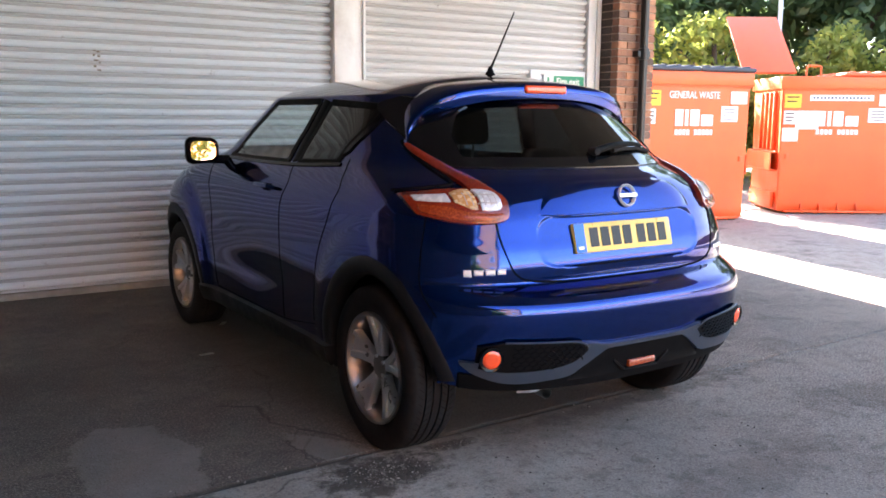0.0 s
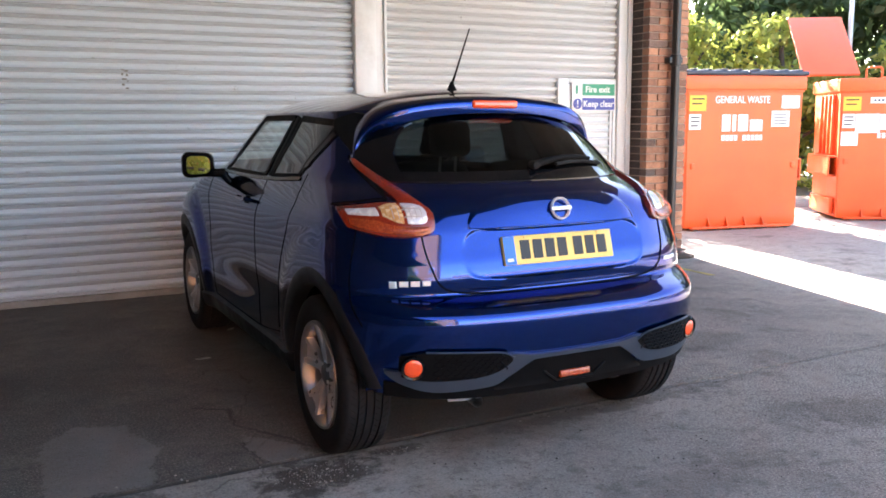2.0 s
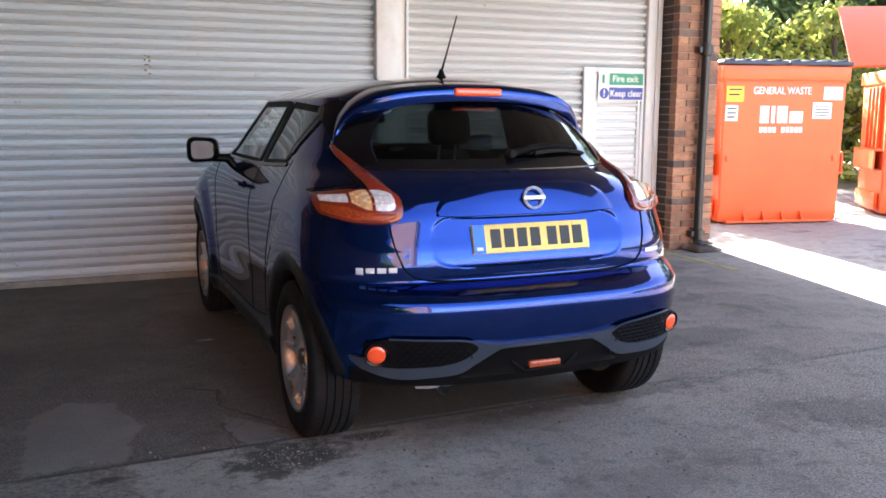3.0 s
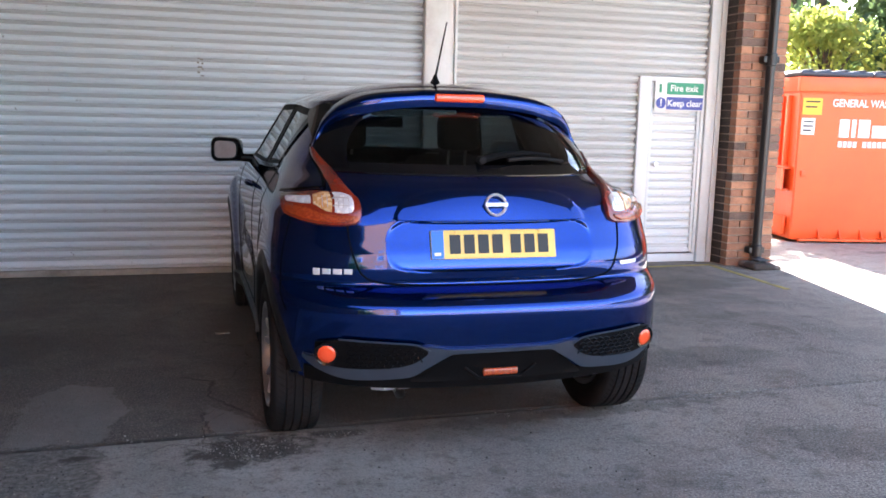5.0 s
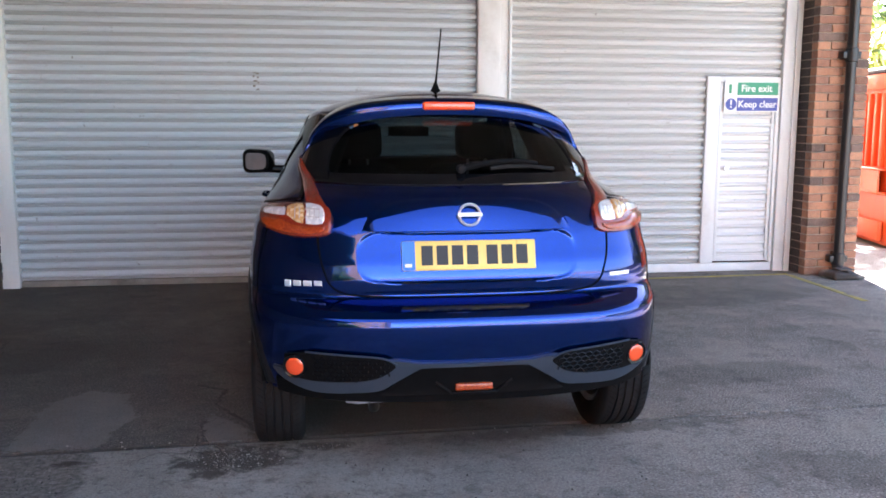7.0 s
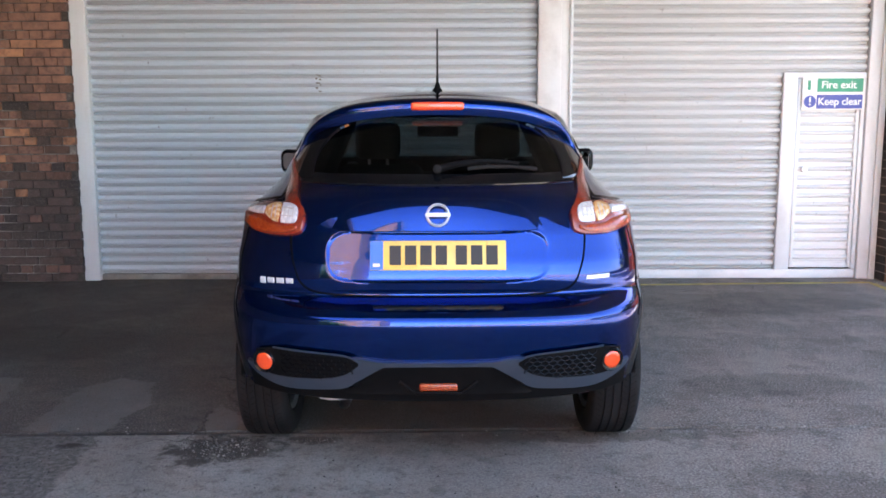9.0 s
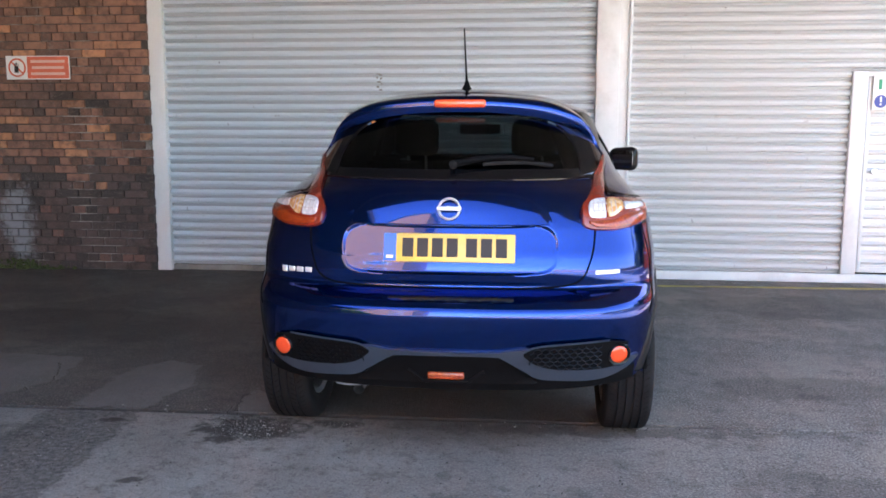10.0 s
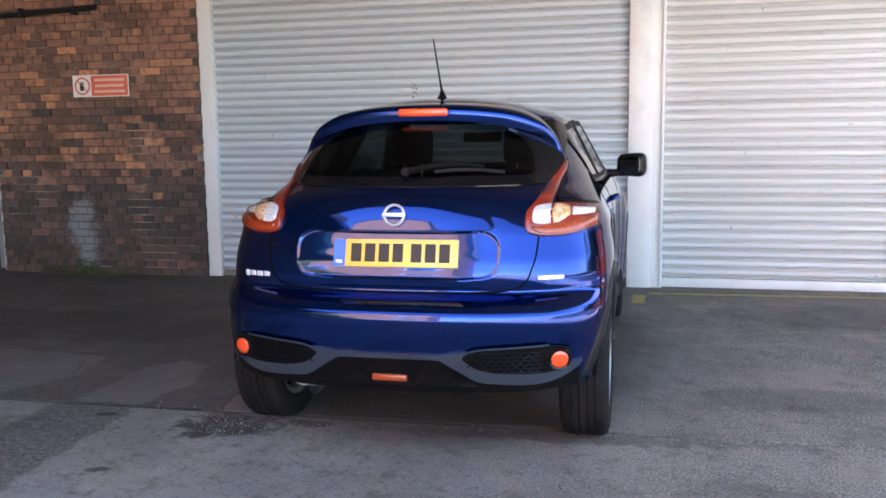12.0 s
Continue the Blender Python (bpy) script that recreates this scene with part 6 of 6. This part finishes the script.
def tree(name, x, y, height, spread, n, size, mat, seed, label, low=0.3, group="trees behind the yard"):
    rng = np.random.default_rng(seed)
    ob = thing(name, pose(x, y, 0, 0, 0, seed * 40 % 360), label, "tree" if name == "tree" else "bush", group)
    trunk = bmesh.new()
    tube([(0, 0, 0), (0.05, 0.02, height * 0.25), (-0.04, 0.06, height * 0.5), (0.0, 0.0, height * 0.85)], [0.05 * spread + 0.05, 0.04 * spread + 0.04, 0.025 * spread + 0.03, 0.02], 10, bm=trunk)
    clumps = []
    count = 46
    for i in range(count):
        a, h = rng.uniform(0, 2 * math.pi), rng.uniform(low, 0.96)
        r = spread * (math.sin(math.pi * min(0.98, 0.25 + 0.72 * (h - low) / (1 - low))) ** 0.7) * rng.uniform(0.35, 1.0)
        q = np.array((r * math.cos(a), r * math.sin(a), h * height))
        clumps.append(q)
        if i % 4 == 0:
            tube([(0, 0, h * height * 0.6), tuple(q * 0.5 + np.array((0, 0, h * height * 0.35))), tuple(q)], [0.05, 0.03, 0.012], 6, bm=trunk)
    part("trunk", trunk, M["bark"], ob, "brown trunk with limbs")
    me = leaves(n, np.array(clumps), spread * 0.34, size, seed)
    me.materials.append(mat)
    crown = new("crown", me)
    crown.parent = ob
    crown["label"] = "loose crown of small leaves"
    return ob


for i, (x, y, h, sp) in enumerate(((10.6, 13.6, 3.5, 1.5), (13.0, 13.4, 3.5, 1.5), (14.2, 11.9, 3.3, 1.4), (11.2, 16.8, 4.4, 1.8), (9.3, 15.5, 4.2, 1.7), (15.6, 10.6, 3.0, 1.5), (17.0, 9.0, 2.8, 1.5))):
    tree("bush", x, y, h, sp, 5200, 0.085, M["leaf_bright"], 11 + i, "sunlit yellow-green leafy bush behind the containers", 0.08)
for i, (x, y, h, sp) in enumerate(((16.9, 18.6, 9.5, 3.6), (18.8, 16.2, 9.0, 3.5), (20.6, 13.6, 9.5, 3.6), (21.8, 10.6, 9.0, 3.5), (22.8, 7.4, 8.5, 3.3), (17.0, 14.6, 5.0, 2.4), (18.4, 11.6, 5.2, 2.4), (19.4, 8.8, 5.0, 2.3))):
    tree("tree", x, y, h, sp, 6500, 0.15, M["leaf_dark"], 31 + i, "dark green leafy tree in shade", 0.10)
for i, (x, y, h, sp) in enumerate(((-6.6, -12.5, 6.5, 2.4), (-9.2, -12.0, 7.0, 2.8), (-12.5, -14.0, 7.5, 3.0))):
    tree("tree", x, y, h, sp, 4000, 0.17, M["leaf_bright"], 51 + i, "sunlit green leafy tree across the yard", 0.15, "trees across the yard")
for i, (x, y, h, sp) in enumerate(((-3.6, -10.4, 2.2, 1.6), (-5.6, -11.0, 2.4, 1.7))):
    tree("bush", x, y, h, sp, 3500, 0.10, M["leaf_bright"], 71 + i, "low sunlit green bush across the yard", 0.04, "trees across the yard")
pole = thing("lamp_post", pose(14.95, 11.0, 0), "slim pale grey steel lamp post", "lamp post")
part("base", moved(lathe([(0.0, 0.09), (1.1, 0.085), (1.15, 0.05)], 16, "z"), pose(0, 0, 0)), M["pole"], pole)
part("shaft", lathe([(1.15, 0.05), (7.0, 0.035)], 16, "z"), M["pole"], pole)
part("lantern", box(-0.5, -0.08, 7.0, 0.1, 0.08, 7.1, 0.03), M["pole"], pole)

# building across the yard, behind the camera
shed = thing("brick_building", pose(-1.2, -17.5, 0), "sunlit pinkish brick building with dark windows", "building")
part("wall", box(-6.6, -8.0, 0, 0.6, 0, 13.2), M["red_brick"], shed, smooth=0)
roof_bm = bmesh.new()
rv = [roof_bm.verts.new(p) for p in ((-6.9, 0.3, 13.15), (0.9, 0.3, 13.15), (0.9, -4, 14.9), (-6.9, -4, 14.9), (-6.9, -8.3, 13.15), (0.9, -8.3, 13.15))]
for f in ((0, 1, 2, 3), (3, 2, 5, 4), (1, 5, 2), (0, 3, 4), (0, 4, 5, 1)):
    roof_bm.faces.new([rv[i] for i in f])
part("roof", roof_bm, M["roof_grey"], shed, smooth=0)
for x in (-6.0, -1.4):
    for z in (0.9, 4.4, 8.2):
        win = part("window", box(x, 0.004, z, x + 1.3, 0.06, z + 1.25, 0.01), M["white_steel"], shed)
        part("pane", box(x + 0.08, 0.055, z + 0.08, x + 1.22, 0.065, z + 1.17), M["pane"], win, smooth=0)
tagged(link("wall_yard", box(2.8, -26.3, 0, 45, -26.0, 2.3), M["far_brick"], smooth=0), "plain yard wall across the open yard", "wall", kind="structure")
tagged(link("wall_yard", box(44.7, -25.9, 0, 45, 40, 2.3), M["far_brick"], smooth=0), "plain yard wall across the open yard", "wall", kind="structure")

# ---- loose things on the ground ----
rng = np.random.default_rng(3)
cv, cf = [], []
for cx, cy, rx, ry, n in ((1.71, 2.79, 0.20, 0.13, 900), (2.09, 2.885, 0.10, 0.04, 130), (0.93, 2.45, 0.20, 0.45, 260), (1.3, 3.0, 0.5, 0.05, 60), (3.4, 2.97, 0.9, 0.05, 120), (2.6, 2.4, 1.6, 0.6, 160)):
    for _ in range(n):
        a, r = rng.uniform(0, 6.283), math.sqrt(rng.uniform(0, 1)) * rng.uniform(0.6, 1.15)
        s = 0.0014 + 0.0046 * rng.uniform(0, 1) ** 2.5
        x, y, b = cx + rx * r * math.cos(a), cy + ry * r * math.sin(a), len(cv)
        turn = rng.uniform(0, 6.283)
        ring = [(x + s * q * math.cos(turn + 1.257 * k), y + s * q * math.sin(turn + 1.257 * k)) for k, q in enumerate(rng.uniform(0.6, 1.3, 5))]
        cv += [(u, v, 0.0) for u, v in ring] + [(x + (u - x) * 0.6, y + (v - y) * 0.6, s * rng.uniform(0.4, 0.9)) for u, v in ring]
        cf += [(b + k, b + (k + 1) % 5, b + 5 + (k + 1) % 5, b + 5 + k) for k in range(5)] + [tuple(b + 5 + k for k in range(5))]
chip_mesh = bpy.data.meshes.new("gravel")
chip_mesh.from_pydata(cv, [], cf)
chip_mesh.materials.append(M["stone"])
tagged(new("gravel", chip_mesh), "scattered fine stone chips on dirty concrete", "gravel", kind="stuff")
for x, y, a in ((1.66, 4.75, 20), (1.98, 5.42, 60)):
    lf = thing("litter", pose(x, y, 0.0, 0, 0, a), "small pale scrap of litter on the concrete", "litter")
    part("scrap", moved(box(-0.045, -0.014, 0.001, 0.045, 0.014, 0.006, 0.002), pose(0, 0, 0, 0, 4)), M["stencil"], lf)
mossy = bmesh.new()
for _ in range(160):
    s = rng.uniform(0.006, 0.022)
    got = bmesh.ops.create_icosphere(mossy, subdivisions=1, radius=s)
    bmesh.ops.transform(mossy, matrix=Matrix.Translation((-1.88 + 0.32 * rng.normal() * 0.7, 6.765 - abs(rng.normal()) * 0.035, s * 0.3 + 0.08 * rng.uniform(0, 1) ** 3)), verts=got["verts"])
tagged(link("moss", mossy, M["moss"]), "green moss at the foot of the brick pier", "moss", kind="stuff")


# ---- brickwork, last ----
M["brick_blue"] = brick_mat("sooty_brick", (0.055, 0.042, 0.040), (0.10, 0.068, 0.060), (0.19, 0.10, 0.075), 0.5, (-1.87, 0.45))
M["brick_upper"] = brick_mat("upper_old_brick", (0.15, 0.084, 0.064), (0.30, 0.15, 0.10), (0.54, 0.25, 0.13), 0.5, joined=True)
M["brick_sun_upper"] = brick_mat("upper_orange_brick", (0.28, 0.13, 0.08), (0.44, 0.21, 0.12), (0.18, 0.10, 0.075), 0.35, joined=True)
M["brick_brown"] = brick_mat("brown_brick", (0.10, 0.068, 0.056), (0.17, 0.105, 0.08), (0.25, 0.14, 0.09), 0.45)
# same brick on the pier's left return, its deep shade put into the colour
M["brick_shaded"] = brick_mat("shaded_return_brick", (0.045, 0.033, 0.028), (0.06, 0.043, 0.035), (0.075, 0.05, 0.04), 0.4)


def brick_mesh(length, mat, depth=0.10):
    bm = box(0, 0, 0, length, depth, 0.065, 0.004, 1)
    me = bpy.data.meshes.new("brick")
    flip_ok(bm)
    bm.to_mesh(me)
    bm.free()
    me.materials.append(mat)
    return me


def lay(parent, meshes, x, y, z, rng, turn=0.0):
    ob = new("brick", meshes[rng.choice(range(len(meshes)))])
    ob.parent = parent
    ob.matrix_local = pose(x, y + rng.uniform(-0.003, 0.003), z, 0, 0, turn + rng.uniform(-0.4, 0.4))


bond = random.Random(21)
FULL, HALF, COURSE = 0.215, 0.1025, 0.075
kinds = {k: {n: brick_mesh(n, M[k]) for n in (FULL, HALF, 0.16, 0.2465, 0.1185)} for k in ("brick_old", "brick_blue", "brick_sun", "brick_brown", "brick_shaded")}

pier = thing("brick_pier_face", pose(0, 6.777, 0), "sooty old red-brown brickwork with dark lower courses", "brickwork", kind="structure")
rest = bmesh.new()
row, count = 0, 0
while row * COURSE < 3.0:
    z = row * COURSE + 0.006
    unit = HALF if row % 3 == 1 else FULL           # a course of headers after every two of stretchers
    x = -2.838 - (0.0, 0.056, 0.1125)[row % 3]
    while x < L0 - 0.02:
        x0, x1 = max(x, -2.838), min(x + unit, L0 - 0.004)
        n = FULL if x1 - x0 > 0.2 else 0.16 if x1 - x0 > 0.14 else HALF if x1 - x0 > 0.09 else None
        if n:
            kind = "brick_blue" if bond.random() < 0.10 or z < 0.85 + 0.45 * (bond.random() - 0.5) else "brick_old"
            if count < 296:
                lay(pier, [kinds[kind][n]], x0, 0, z, bond)
                count += 1
            else:
                box(x0, bond.uniform(-0.002, 0.002), z, x0 + n, 0.1, z + 0.065, bm=rest)
        x += unit + 0.010
    row += 1
rest_ob = part("upper_brickwork", rest, M["brick_upper"], pier, smooth=0)
rest_ob["kind"] = "stuff"

end = thing("brick_end_pier_face", pose(6.472, 6.56, 0), "orange-brown brick end pier of the building", "brickwork", kind="structure")
rest = bmesh.new()
row = 0
while row * COURSE < 4.3:
    z = row * COURSE + 0.006
    spans = ((0.0, 0.2465), (0.2565, 0.2465)) if row % 2 == 0 else ((0.0, 0.1185), (0.1285, 0.2465), (0.385, 0.1185))
    if z < 2.75:
        for x, n in spans:
            tone = "brick_sun" if bond.random() < (0.97 if row % 2 == 0 else 0.86) else "brick_brown"
            lay(end, [kinds[tone][n]], x, 0, z, bond)
        lay(end, [kinds["brick_shaded"][FULL]], -0.003, 0.318, z, bond, -90.0)
        lay(end, [kinds["brick_sun" if row % 2 == 0 else "brick_brown"][FULL]], 0.508, 0.11 if row % 2 == 0 else 0.108, z, bond, 90.0)
    else:
        for x, n in spans:
            box(x, 0, z, x + n, 0.1, z + 0.065, bm=rest)
        box(0.497, 0.0, z, 0.506, 0.3, z + 0.065, bm=rest)
    row += 1
rest_ob = part("upper_brickwork", rest, M["brick_sun_upper"], end, smooth=0)
rest_ob["kind"] = "stuff"
